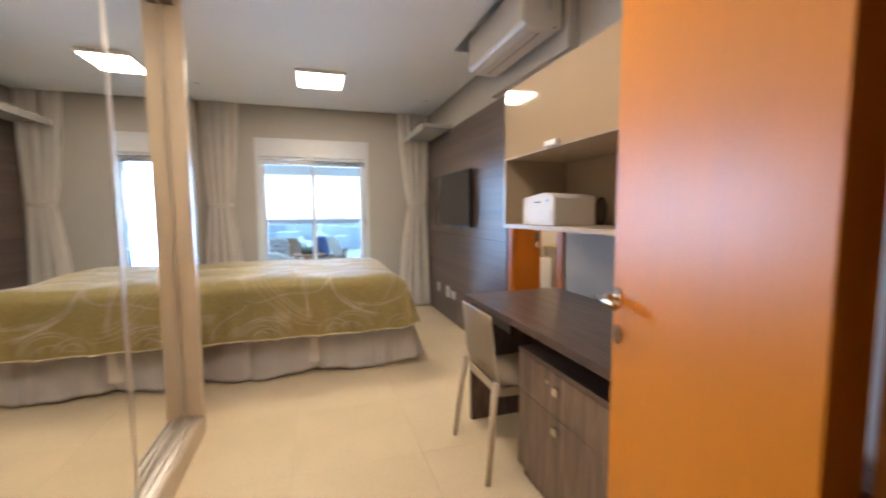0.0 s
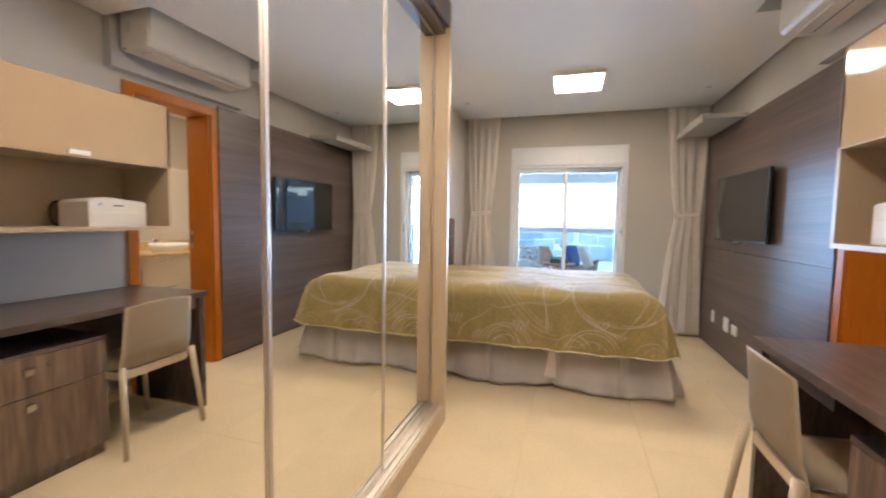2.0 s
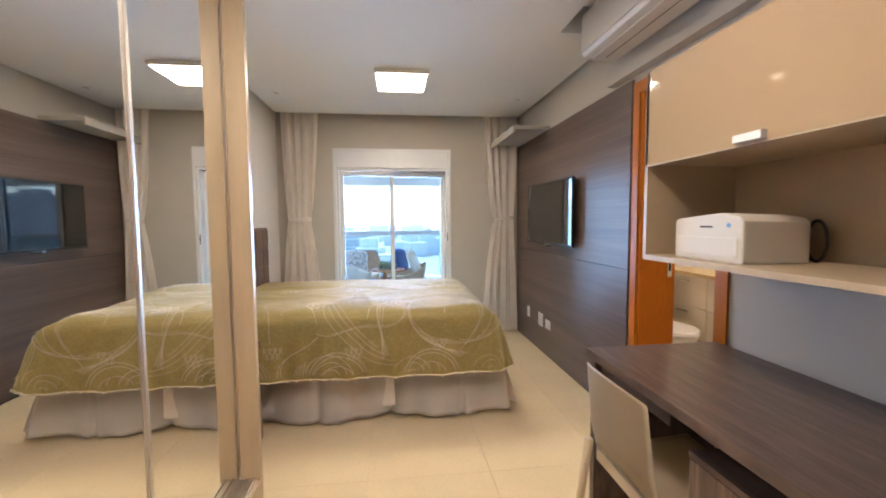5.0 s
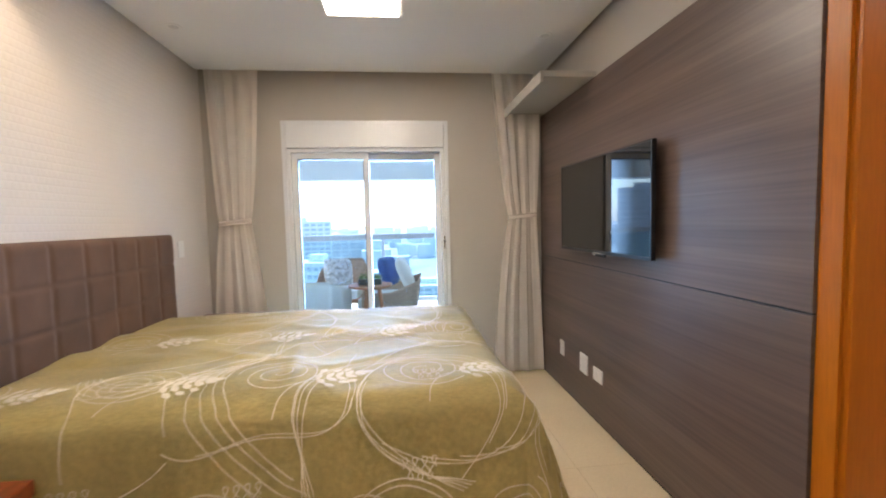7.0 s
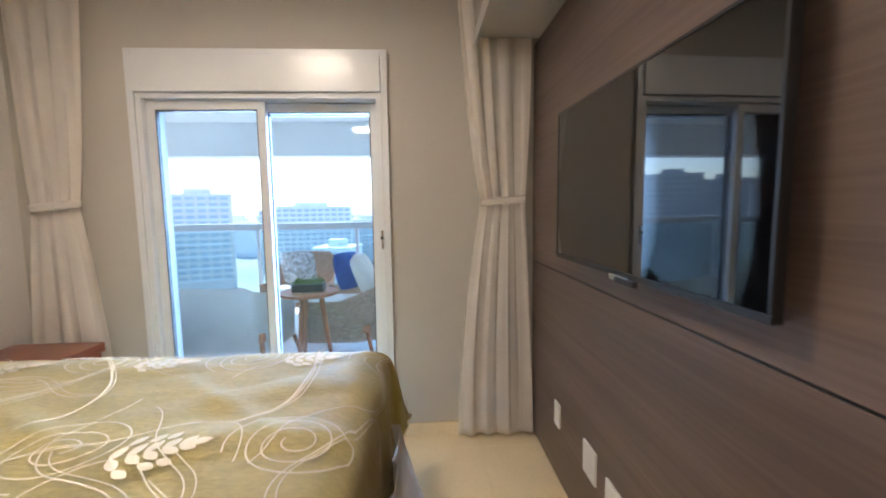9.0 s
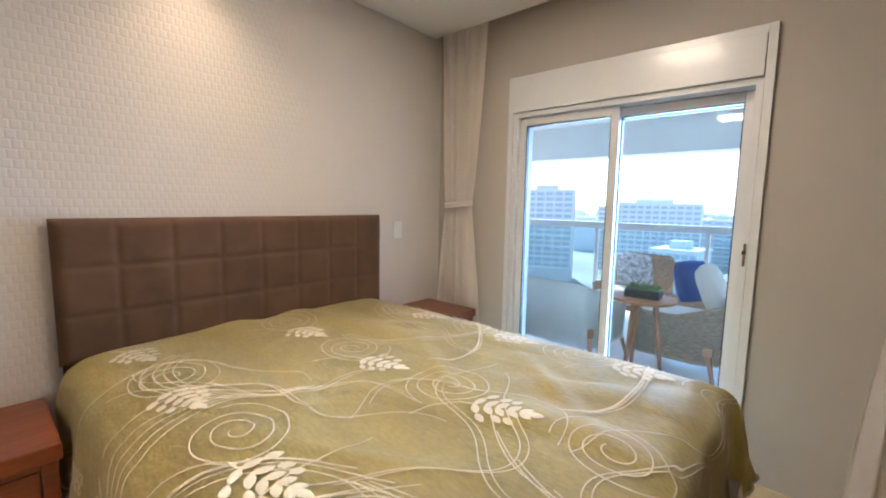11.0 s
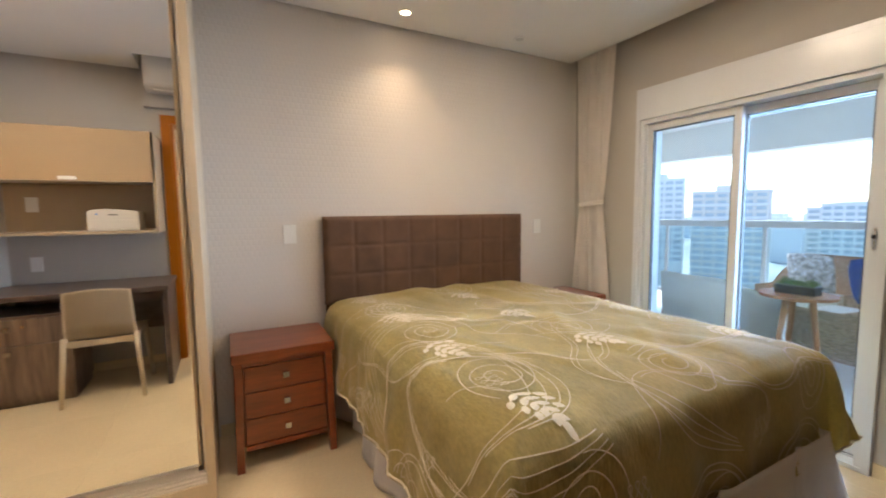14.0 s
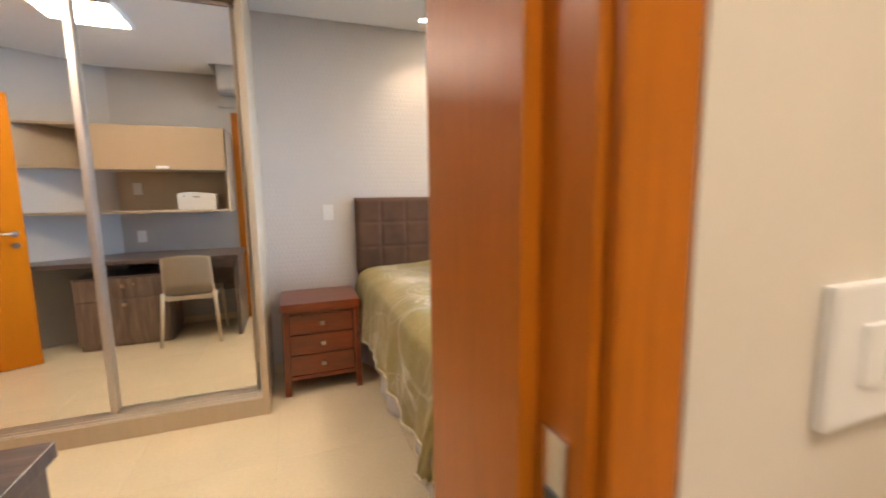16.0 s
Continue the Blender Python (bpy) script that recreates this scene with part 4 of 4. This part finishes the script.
# ---- ceiling lamps ----
def panel_lamp(cx, cy, ZC=ZC, lit=M_WARMGLOW):
    e = thing("ceiling_light", "square white surface ceiling light with a lit diffuser", "ceiling light", (cx, cy, ZC), group="square ceiling lights")
    part("frame", box(cx - 0.215, cx + 0.215, cy - 0.235, cy + 0.235, ZC - 0.030, ZC - 0.0005, 0.003), M_PLASTIC, e)
    part("diffuser", box(cx - 0.195, cx + 0.195, cy - 0.213, cy + 0.213, ZC - 0.036, ZC - 0.0305, 0.002), lit, e, "glowing frosted diffuser")
    return e


panel_lamp(0.405, 5.09)
panel_lamp(0.395, 2.52)


def downlight(cx, cy, lit, z=ZC, watts=4.8):
    e = thing("downlight", "small round recessed downlight" + (", lit" if lit else ", switched off"), "downlight", (cx, cy, z), group="round downlights")
    ring = bmesh.new()
    n = 28
    prof = [(0.046, 0.0), (0.044, -0.004), (0.030, -0.004), (0.027, 0.002)]
    g = [[ring.verts.new((cx + r * math.cos(2 * math.pi * i / n), cy + r * math.sin(2 * math.pi * i / n), z + dz)) for r, dz in prof] for i in range(n)]
    for i in range(n):
        for k in range(3):
            ring.faces.new((g[i][k], g[(i + 1) % n][k], g[(i + 1) % n][k + 1], g[i][k + 1]))
    part("ring", ring, M_PLASTIC, e, smooth=True)
    part("bulb", rod((cx, cy, z - 0.0025), (cx, cy, z - 0.0005), 0.028), M_SPOTGLOW if lit else M_CERAMIC, e)
    if lit:
        spot_lamp("spot_light", cx, cy, z - 0.006, watts, 100)
    return e


downlight(-0.735, 4.69, True)
downlight(-0.735, 5.57, False)
downlight(1.56, 5.57, False)

# ---- bathroom things ----
def vanity():
    e = thing("vanity", "cream wall-hung bathroom vanity with drawers under a stone top", "vanity", (3.2, 4.4, 0.3))
    x0, x1, y0, y1 = 2.94, 3.505, 3.55, 5.24
    part("body", box(x0 + 0.02, x1, y0, y1, 0.29, 0.84, 0.002), M_BATHCAB, e)
    for k in range(3):
        a = y0 + 0.004 + k * (y1 - y0) / 3
        b = a + (y1 - y0) / 3 - 0.008
        for z0, z1 in ((0.295, 0.56), (0.566, 0.835)):
            d = part("drawer", box(x0, x0 + 0.019, a, b, z0, z1, 0.002), M_BATHCAB, e)
            part("handle", box(x0 - 0.018, x0, (a + b) / 2 - 0.07, (a + b) / 2 + 0.07, z1 - 0.05, z1 - 0.038, 0.002), M_CHROME, d, "steel bar handle")
    return e


M_BATHCAB = mat("cream_bath_lacquer", (0.66, 0.58, 0.46), 0.3, vary=0.02)
vanity()
counter = thing("countertop", "yellow granite bathroom countertop on the vanity", "countertop", (3.2, 4.4, 0.85))
part("slab", box(2.91, 3.505, 3.54, 5.245, 0.8415, 0.875, 0.003), M_STONE, counter)
part("upstand", box(3.49, 3.505, 3.54, 5.245, 0.8755, 0.96, 0.002), M_STONE, counter)
faucet = thing("faucet", "chrome basin mixer tap on the stone top", "faucet", (3.38, 4.6, 0.876))
part("body", rod((3.38, 4.6, 0.876), (3.38, 4.6, 1.0), 0.017), M_CHROME, faucet, smooth=True)
part("spout", rod((3.38, 4.6, 0.985), (3.24, 4.6, 0.965), 0.011), M_CHROME, faucet, smooth=True)
basin = thing("wash_basin", "white ceramic basin on the stone top", "wash basin", (3.18, 4.6, 0.876))
bm = bmesh.new()
n = 32
prof = [(0.17, 0.0), (0.20, 0.05), (0.205, 0.085), (0.19, 0.085), (0.17, 0.03), (0.05, 0.012), (0.002, 0.012)]
g = [[bm.verts.new((3.16 + r * 0.8 * math.cos(2 * math.pi * i / n), 4.6 + r * math.sin(2 * math.pi * i / n), 0.876 + h)) for r, h in prof] for i in range(n)]
for i in range(n):
    for k in range(len(prof) - 1):
        bm.faces.new((g[i][k], g[(i + 1) % n][k], g[(i + 1) % n][k + 1], g[i][k + 1]))
part("bowl", bm, M_CERAMIC, basin, smooth=True)
bmirror = thing("bathroom_mirror", "large frameless mirror above the bathroom counter", "mirror", (3.5, 4.95, 1.0))
part("mirror_pane", box(3.500, 3.507, 3.56, 5.24, 0.97, 1.83, 0.001), M_MIRROR, bmirror)
setting("wall_bathroom_north", box(BX + 0.012, 3.75, 5.25, 5.30, -0.004, ZS), M_BATHWALL, "glossy cream tiled bathroom end wall", "wall")


def toilet():
    e = thing("toilet", "white ceramic toilet with closed lid", "toilet", (2.66, 4.75, 0))
    bmx = bmesh.new()
    rings = [(0.10, 0.0), (0.11, 0.05), (0.12, 0.2), (0.17, 0.33), (0.185, 0.40)]
    nn = 28
    gg = [[bmx.verts.new((2.66 + r * math.cos(2 * math.pi * i / nn), 4.72 + r * 1.25 * math.sin(2 * math.pi * i / nn), h)) for r, h in rings] for i in range(nn)]
    for i in range(nn):
        for k in range(len(rings) - 1):
            bmx.faces.new((gg[i][k], gg[(i + 1) % nn][k], gg[(i + 1) % nn][k + 1], gg[i][k + 1]))
    bmx.faces.new([gg[i][0] for i in range(nn)])
    bmx.faces.new([gg[i][-1] for i in range(nn)])
    part("bowl", bmx, M_CERAMIC, e, smooth=True)
    lid = bmesh.new()
    bmesh.ops.create_cone(lid, cap_ends=True, segments=32, radius1=0.19, radius2=0.185, depth=0.03, matrix=Matrix.Translation((2.66, 4.72, 0.417)) @ Matrix.Diagonal((1, 1.25, 1, 1)))
    part("lid", lid, M_CERAMIC, e)
    part("tank", box(2.47, 2.85, 4.97, 5.15, 0.36, 0.76, 0.03), M_CERAMIC, e)
    return e


toilet()
panel_lamp(2.75, 3.75, 2.45, M_BATHGLOW)
downlight(2.55, 4.5, True, 2.45)
downlight(3.0, 4.9, True, 2.45)

# ---- balcony ----
YB = 9.75
setting("balcony_floor", box(-6.5, 4.6, YN + 0.2, YB + 0.2, -0.3, -0.03), M_GROUT, "pale balcony floor slab", "floor")
bm = box(-6.5, 4.6, YN + 0.2, YB + 0.2, 2.46, 2.76)
cube(bm, -6.5, 4.6, YB - 0.10, YB + 0.2, 2.03, 2.46)
setting("balcony_ceiling", bm, M_CONCRETE, "white plastered balcony ceiling with an edge beam", "ceiling")
bm = box(-6.5, XW - 0.15, YN, YN + 0.2, -0.3, 2.76)
cube(bm, BX, 4.6, YN + 0.0, YN + 0.2, -0.3, 2.76)
cube(bm, 4.45, 4.6, YN + 0.2, YB - 0.1, -0.03, 2.46)
setting("wall_facade", bm, M_CONCRETE, "white plastered balcony facade wall", "wall")


M_RAIL = mat("grey_anodised_aluminium", (0.54, 0.57, 0.59), 0.4, vary=0.03)


def railing():
    e = thing("railing", "balcony railing of tinted glass under a broad metal handrail", "railing", (0, YB, 0))
    part("handrail", box(-6.4, 4.4, YB - 0.06, YB + 0.06, 1.06, 1.15, 0.008), M_RAIL, e)
    part("bottom_rail", box(-6.4, 4.4, YB - 0.03, YB + 0.03, 0.03, 0.08, 0.004), M_RAIL, e)
    for k in range(9):
        x = -6.3 + k * 1.32
        part("post", box(x - 0.02, x + 0.02, YB - 0.025, YB + 0.025, -0.03, 1.06, 0.003), M_RAIL, e)
        if k < 8:
            p = part("pane", box(x + 0.03, x + 1.29, YB - 0.005, YB + 0.005, 0.085, 1.055), M_GREEN_GLASS, e)
            p.visible_shadow = False
    return e


railing()
downlight(-0.43, 9.2, True, 2.458, 0.4)
M_CUSHION = mat("off_white_cushion", (0.72, 0.70, 0.66), 0.9, vary=0.05, bump=0.3, bump_scale=300)
M_GREYC = mat("grey_beige_upholstery", (0.70, 0.68, 0.64), 0.9, vary=0.06, bump=0.4, bump_scale=350)
M_TEAK = mat("reddish_teak", (0.36, 0.13, 0.055), 0.55, vary=0.2, scale=5, stretch=(4, 4, 0.6), grain=0.12)
M_WICKER = mat("grey_brown_wicker", (0.47, 0.34, 0.26), 0.7, vary=0.25, scale=30, stretch=(1, 1, 9), grain=0.3, grain_scale=30, bump=0.8, bump_scale=90)
M_BLUE = mat("deep_blue_cushion", (0.025, 0.085, 0.32), 0.85, vary=0.1, bump=0.3, bump_scale=300)
M_LEAF = mat("box_foliage", (0.07, 0.16, 0.04), 0.6, vary=0.35, scale=25)
FZ = -0.02


def pillow_mesh(w, h, t, m):
    """A soft square cushion standing in its own xz plane, set by the pose m."""
    bmx = bmesh.new()
    k = 12
    for s in (1, -1):
        gg = []
        for i in range(k + 1):
            row = []
            for j in range(k + 1):
                u, v = i / k * 2 - 1, j / k * 2 - 1
                d = max(0.0, (1 - u ** 4) * (1 - v ** 4)) ** 0.5
                row.append(bmx.verts.new(m @ Vector((u * w / 2 * (1 - 0.06 * v * v), s * t / 2 * d, v * h / 2 * (1 - 0.06 * u * u)))))
            gg.append(row)
        for i in range(k):
            for j in range(k):
                bmx.faces.new((gg[i][j], gg[i + 1][j], gg[i + 1][j + 1], gg[i][j + 1]))
    bmesh.ops.remove_doubles(bmx, verts=bmx.verts, dist=0.0005)
    return bmx


def patio_chair(x, y, turn, w, label, shell, back=0.62, tall=1.0, low=0.22):
    """A low upholstered armchair on splayed wooden legs, facing its own +y."""
    e = thing("patio_armchair", label, "armchair", (x, y, FZ), group="balcony armchairs")
    e.matrix_world = pose(x, y, FZ, 0, 0, turn)
    bpy.context.view_layer.update()
    m = e.matrix_world

    def add(nm, bmx, material, label="", smooth=False):
        for v in bmx.verts:
            v.co.z *= tall
        bmesh.ops.transform(bmx, matrix=m, verts=bmx.verts)
        return part(nm, bmx, material, e, label, smooth)

    h = w / 2

    def wrap(u, v):
        t = -1 + 2 * u
        ang = t * 1.9
        r = h
        px = max(-h, min(h, r * 1.12 * math.sin(ang)))
        py = -0.36 + (0.62 * max(0.0, (abs(t) - 0.42) / 0.58))
        top = back if abs(t) < 0.36 else back - (back - 0.47) * min(1, (abs(t) - 0.36) / 0.35)
        return Vector((px * (1 + 0.06 * v), py - 0.07 * v * (1 - abs(t)), low + v * (top - low)))

    add("back_shell", sheet(48, 10, wrap, 0.045), shell, smooth=False)
    add("seat_cushion", box(-h + 0.05, h - 0.05, -0.30, 0.32, 0.27, 0.40, 0.04), M_CUSHION)
    add("seat_frame", box(-h + 0.02, h - 0.02, -0.33, 0.30, 0.21, 0.27, 0.01), M_TEAK)
    for sx in (-1, 1):
        for sy in (-1, 1):
            add("leg", rod((sx * (h + 0.01), sy * 0.34 - 0.02, 0), (sx * (h - 0.05), sy * 0.27 - 0.02, 0.24), 0.014, 0.022), M_TEAK, smooth=True)
    return e


patio_chair(-0.45, 7.72, -6, 0.76, "grey-beige upholstered balcony armchair on wooden legs", M_GREYC, 0.57, 1.3, 0.13)
patio_chair(0.40, 8.06, 86, 0.80, "grey-brown wicker balcony armchair with white cushions", M_WICKER, 0.60, 1.15, 0.14)
patio_chair(-0.33, 9.15, 174, 0.72, "grey wicker balcony armchair by the railing", M_WICKER, 0.80)
patio_chair(-2.35, 8.7, -60, 0.7, "grey-beige upholstered balcony armchair on wooden legs", M_GREYC, 0.66)

TX, TY, TZ = 0.235, 7.46, 0.655
table = thing("side_table", "round reddish teak side table on slim legs", "side table", (TX, TY, FZ))
top = rod((TX, TY, TZ - 0.024), (TX, TY, TZ), 0.235, 0.24, 40)
bmesh.ops.bevel(top, geom=[ed for ed in top.edges if abs(ed.verts[0].co.z - ed.verts[1].co.z) < 1e-4], offset=0.005, segments=2, affect="EDGES")
part("tabletop", top, M_TEAK, table)
part("apron", rod((TX, TY, TZ - 0.05), (TX, TY, TZ - 0.024), 0.10, 0.11, 24), M_TEAK, table)
for k in range(3):
    t = k * 2.094 + 2.2
    part("leg", rod((TX + 0.17 * math.cos(t), TY + 0.17 * math.sin(t), FZ), (TX + 0.09 * math.cos(t), TY + 0.09 * math.sin(t), TZ - 0.03), 0.014, 0.023), M_TEAK, table, smooth=True)

planter = thing("planter", "dark box planter with green box foliage on the table", "planter", (TX, TY, TZ))
part("trough", box(TX - 0.125, TX + 0.125, TY - 0.065, TY + 0.065, TZ + 0.001, TZ + 0.065, 0.004), M_BLACK, planter)
bm = bmesh.new()
rnd = random.Random(4)
for _ in range(420):
    c = Vector((TX + rnd.uniform(-0.12, 0.12), TY + rnd.uniform(-0.06, 0.06), TZ + 0.063 + abs(rnd.gauss(0, 0.022))))
    r = Euler((rnd.uniform(0, 6), rnd.uniform(0, 6), rnd.uniform(0, 6))).to_matrix()
    s = rnd.uniform(0.008, 0.015)
    q = [bm.verts.new(c + r @ Vector(p) * s) for p in ((-1, 0, 0), (0, -0.45, 0.1), (1, 0, 0), (0, 0.45, 0.1))]
    bm.faces.new(q)
part("foliage", bm, M_LEAF, planter, "dense small green leaves")

for nm, lab, x, y, z, w, turn, tilt, ma in (
        ("cushion", "deep blue scatter cushion on the wicker armchair", 0.42, 8.30, 0.70, 0.38, 62, -14, M_BLUE),
        ("cushion", "off-white scatter cushion on the wicker armchair", 0.63, 7.98, 0.70, 0.44, 86, -22, M_CUSHION),
        ("cushion", "navy and white patterned cushion on the armchair", -0.38, 9.32, 0.59, 0.44, 174, -14, mat("patterned_cushion", (0.55, 0.57, 0.6), 0.9, vary=0.6, scale=22))):
    c = tagged(finish(nm, pillow_mesh(w, w, 0.15, pose(x, y, z, tilt, 0, turn)), ma, True), lab, "cushion", group="scatter cushions")

dtable = thing("dining_table", "wooden balcony dining table", "table", (-3.3, 8.6, FZ))
part("tabletop", box(-4.2, -2.75, 8.1, 9.1, 0.70, 0.74, 0.006), M_TEAK, dtable)
for lx in (-4.1, -2.85):
    for ly in (8.2, 9.0):
        part("leg", box(lx - 0.03, lx + 0.03, ly - 0.03, ly + 0.03, FZ, 0.70, 0.003), M_TEAK, dtable)


# ---- city ----
M_FACADE = mat("white_facade_render", (0.64, 0.64, 0.63), 0.85, vary=0.05, scale=0.3)
M_FACADE2 = mat("cream_facade_render", (0.60, 0.545, 0.485), 0.85, vary=0.05, scale=0.3)
M_FACADE3 = mat("grey_facade_render", (0.50, 0.52, 0.54), 0.85, vary=0.05, scale=0.3)
# window panes lightened: distance haze is put into their colour
M_PANE = mat("hazed_facade_glass", (0.36, 0.42, 0.45), 0.2, vary=0.1)
M_ROOF = mat("grey_roof", (0.20, 0.21, 0.23), 0.8, vary=0.15)
GZ = -42.0


def tower(x, y, w, d, top, turn, wall_mat, bays, label):
    e = thing("apartment_building", label, "building", (x, y, GZ), group="city buildings")
    e.matrix_world = pose(x, y, GZ, 0, 0, turn)
    bpy.context.view_layer.update()
    m = e.matrix_world
    H = top - GZ

    def add(nm, bmx, material):
        bmesh.ops.transform(bmx, matrix=m, verts=bmx.verts)
        return part(nm, bmx, material, e)

    add("wall", box(-w / 2, w / 2, -d / 2, d / 2, 0, H), wall_mat)
    roof = add("roof", box(-w / 2 - 0.4, w / 2 + 0.4, -d / 2 - 0.4, d / 2 + 0.4, H, H + 0.8), M_FACADE)
    rt = box(-w / 5, w / 5, -d / 5, d / 5, H + 0.8, H + 3.6)
    bmesh.ops.transform(rt, matrix=m, verts=rt.verts)
    part("roof_house", rt, wall_mat, roof)
    floors = min(14, int(H / 3.1))
    bw = w / bays
    shared = None
    for f in range(floors):
        z = H - 2.9 - f * 3.1
        slab = add("balcony", box(-w / 2 + bw * 0.08, w / 2 - bw * 0.08, -d / 2 - 0.45, -d / 2 - 0.02, z - 0.6, z + 0.35), M_FACADE if f % 2 else wall_mat)
        for b in range(bays):
            cx = -w / 2 + bw * (b + 0.5)
            if shared is None:
                sb = box(-bw * 0.36, bw * 0.36, -d / 2 - 0.06, -d / 2 - 0.01, 0.45, 2.1)
                win = finish("window", sb, M_PANE)
                shared = win.data
            else:
                win = new("window", shared)
            win.parent = e
            win.matrix_basis = pose(cx, 0, z)
    return e


for x, y, w, d, top, turn, mm, bays, lab in (
        (-17, 92, 9, 11, -7.5, -6, M_FACADE, 3, "white apartment tower with stacked balconies"),
        (-37, 150, 30, 14, 1.5, 8, M_FACADE, 6, "broad white apartment block with a flat roof"),
        (-4, 118, 10, 11, -13.0, 4, M_FACADE2, 3, "cream apartment tower with balconies"),
        (10, 125, 24, 14, -18.0, -4, M_FACADE, 4, "low white apartment block"),
        (28, 170, 20, 14, -2.5, -10, M_FACADE3, 3, "grey apartment tower in the distance"),
        (-60, 120, 18, 14, 5.0, 20, M_FACADE2, 3, "tall cream apartment tower"),
        (-78, 115, 16, 14, 9.0, 30, M_FACADE, 3, "tall white apartment tower"),
        (-100, 120, 18, 14, 8.0, 38, M_FACADE3, 3, "grey apartment tower in the distance"),
        (-48, 160, 22, 14, 0.5, 12, M_FACADE, 3, "tall white apartment tower"),
        (-22, 190, 24, 14, -4.0, 5, M_FACADE3, 3, "grey apartment tower in the distance"),
        (-70, 70, 14, 12, 4.0, 40, M_FACADE, 3, "white apartment tower with stacked balconies"),
        (48, 150, 20, 14, -10.0, -16, M_FACADE2, 3, "cream apartment tower with balconies")):
    tower(x * 1.9, y * 1.9, w * 1.7, d * 1.5, top * 1.9, turn, mm, bays * 2, lab)

setting("ground", box(-4000, 4000, -2000, 4500, GZ - 1, GZ), mat("city_ground", (0.34, 0.34, 0.32), 0.9, vary=0.3, scale=0.02), "grey city ground reaching the horizon", "ground")
bm = bmesh.new()
rnd = random.Random(21)
for _ in range(420):
    x, y = rnd.uniform(-620, 620), rnd.uniform(290, 1150)
    if abs(x) > y * 1.3:
        continue
    w, d, h = rnd.uniform(10, 26), rnd.uniform(10, 20), rnd.uniform(8, 36) + (rnd.random() < 0.1) * 10
    cube(bm, x - w / 2, x + w / 2, y - d / 2, y + d / 2, GZ, GZ + h)
tagged(finish("distant_city", bm, M_FACADE), "distant pale city buildings in haze", "city", kind="stuff")

# ---- skirting and floor tiles ----
bm = box(XW, XW + 0.012, 3.558, YN, 0, 0.07)
cube(bm, XW + 0.012, -0.352, YN - 0.012, YN, 0, 0.07)
cube(bm, 1.0, 1.799, YN - 0.012, YN, 0, 0.07)
cube(bm, XE - 0.012, XE, 2.2, BD0 - 0.08, 0, 0.07)
setting("baseboard", bm, M_TILE, "cream porcelain skirting along the walls", "baseboard")

tiles = bpy.data.objects["floor"]
G, T = 0.65, 0.0005
cache = {}


def lay(x0, x1, y0, y1, ox, oy, z, parent, material, size):
    i0, i1 = math.floor((x0 - ox) / size), math.ceil((x1 - ox) / size)
    j0, j1 = math.floor((y0 - oy) / size), math.ceil((y1 - oy) / size)
    for i in range(i0, i1):
        for j in range(j0, j1):
            a, b = max(x0, ox + i * size + T), min(x1, ox + (i + 1) * size - T)
            c, d = max(y0, oy + j * size + T), min(y1, oy + (j + 1) * size - T)
            if b - a < 0.01 or d - c < 0.01:
                continue
            key = (round(b - a, 3), round(d - c, 3), material.name)
            if key not in cache:
                w, h = (b - a) / 2, (d - c) / 2
                me = bpy.data.meshes.new("tile")
                bmx = box(-w, w, -h, h, -0.0035, 0.0)
                bmesh.ops.bevel(bmx, geom=[e for e in bmx.edges if all(v.co.z > -0.001 for v in e.verts)], offset=0.0004, segments=1, affect="EDGES")
                bmx.to_mesh(me)
                bmx.free()
                me.materials.append(material)
                cache[key] = me
            ob = new("tile", cache[key])
            ob.parent = parent
            ob.matrix_basis = pose((a + b) / 2, (c + d) / 2, z)


lay(XW, XE, YS, YN, 0.17, 3.60, 0.0, tiles, M_TILE, G)
lay(-0.95, 1.8, -1.2, YS - 0.001, 0.17, 3.60, 0.0, tiles, M_TILE, G)
lay(XE + 0.001, 3.505, 2.16, 5.25, 0.17, 3.60, 0.0, tiles, M_TILE, G)
lay(-3.4, 3.0, YN + 0.21, YB, 0.1, 6.58, -0.022, bpy.data.objects["balcony_floor"], M_DECK, 0.8)
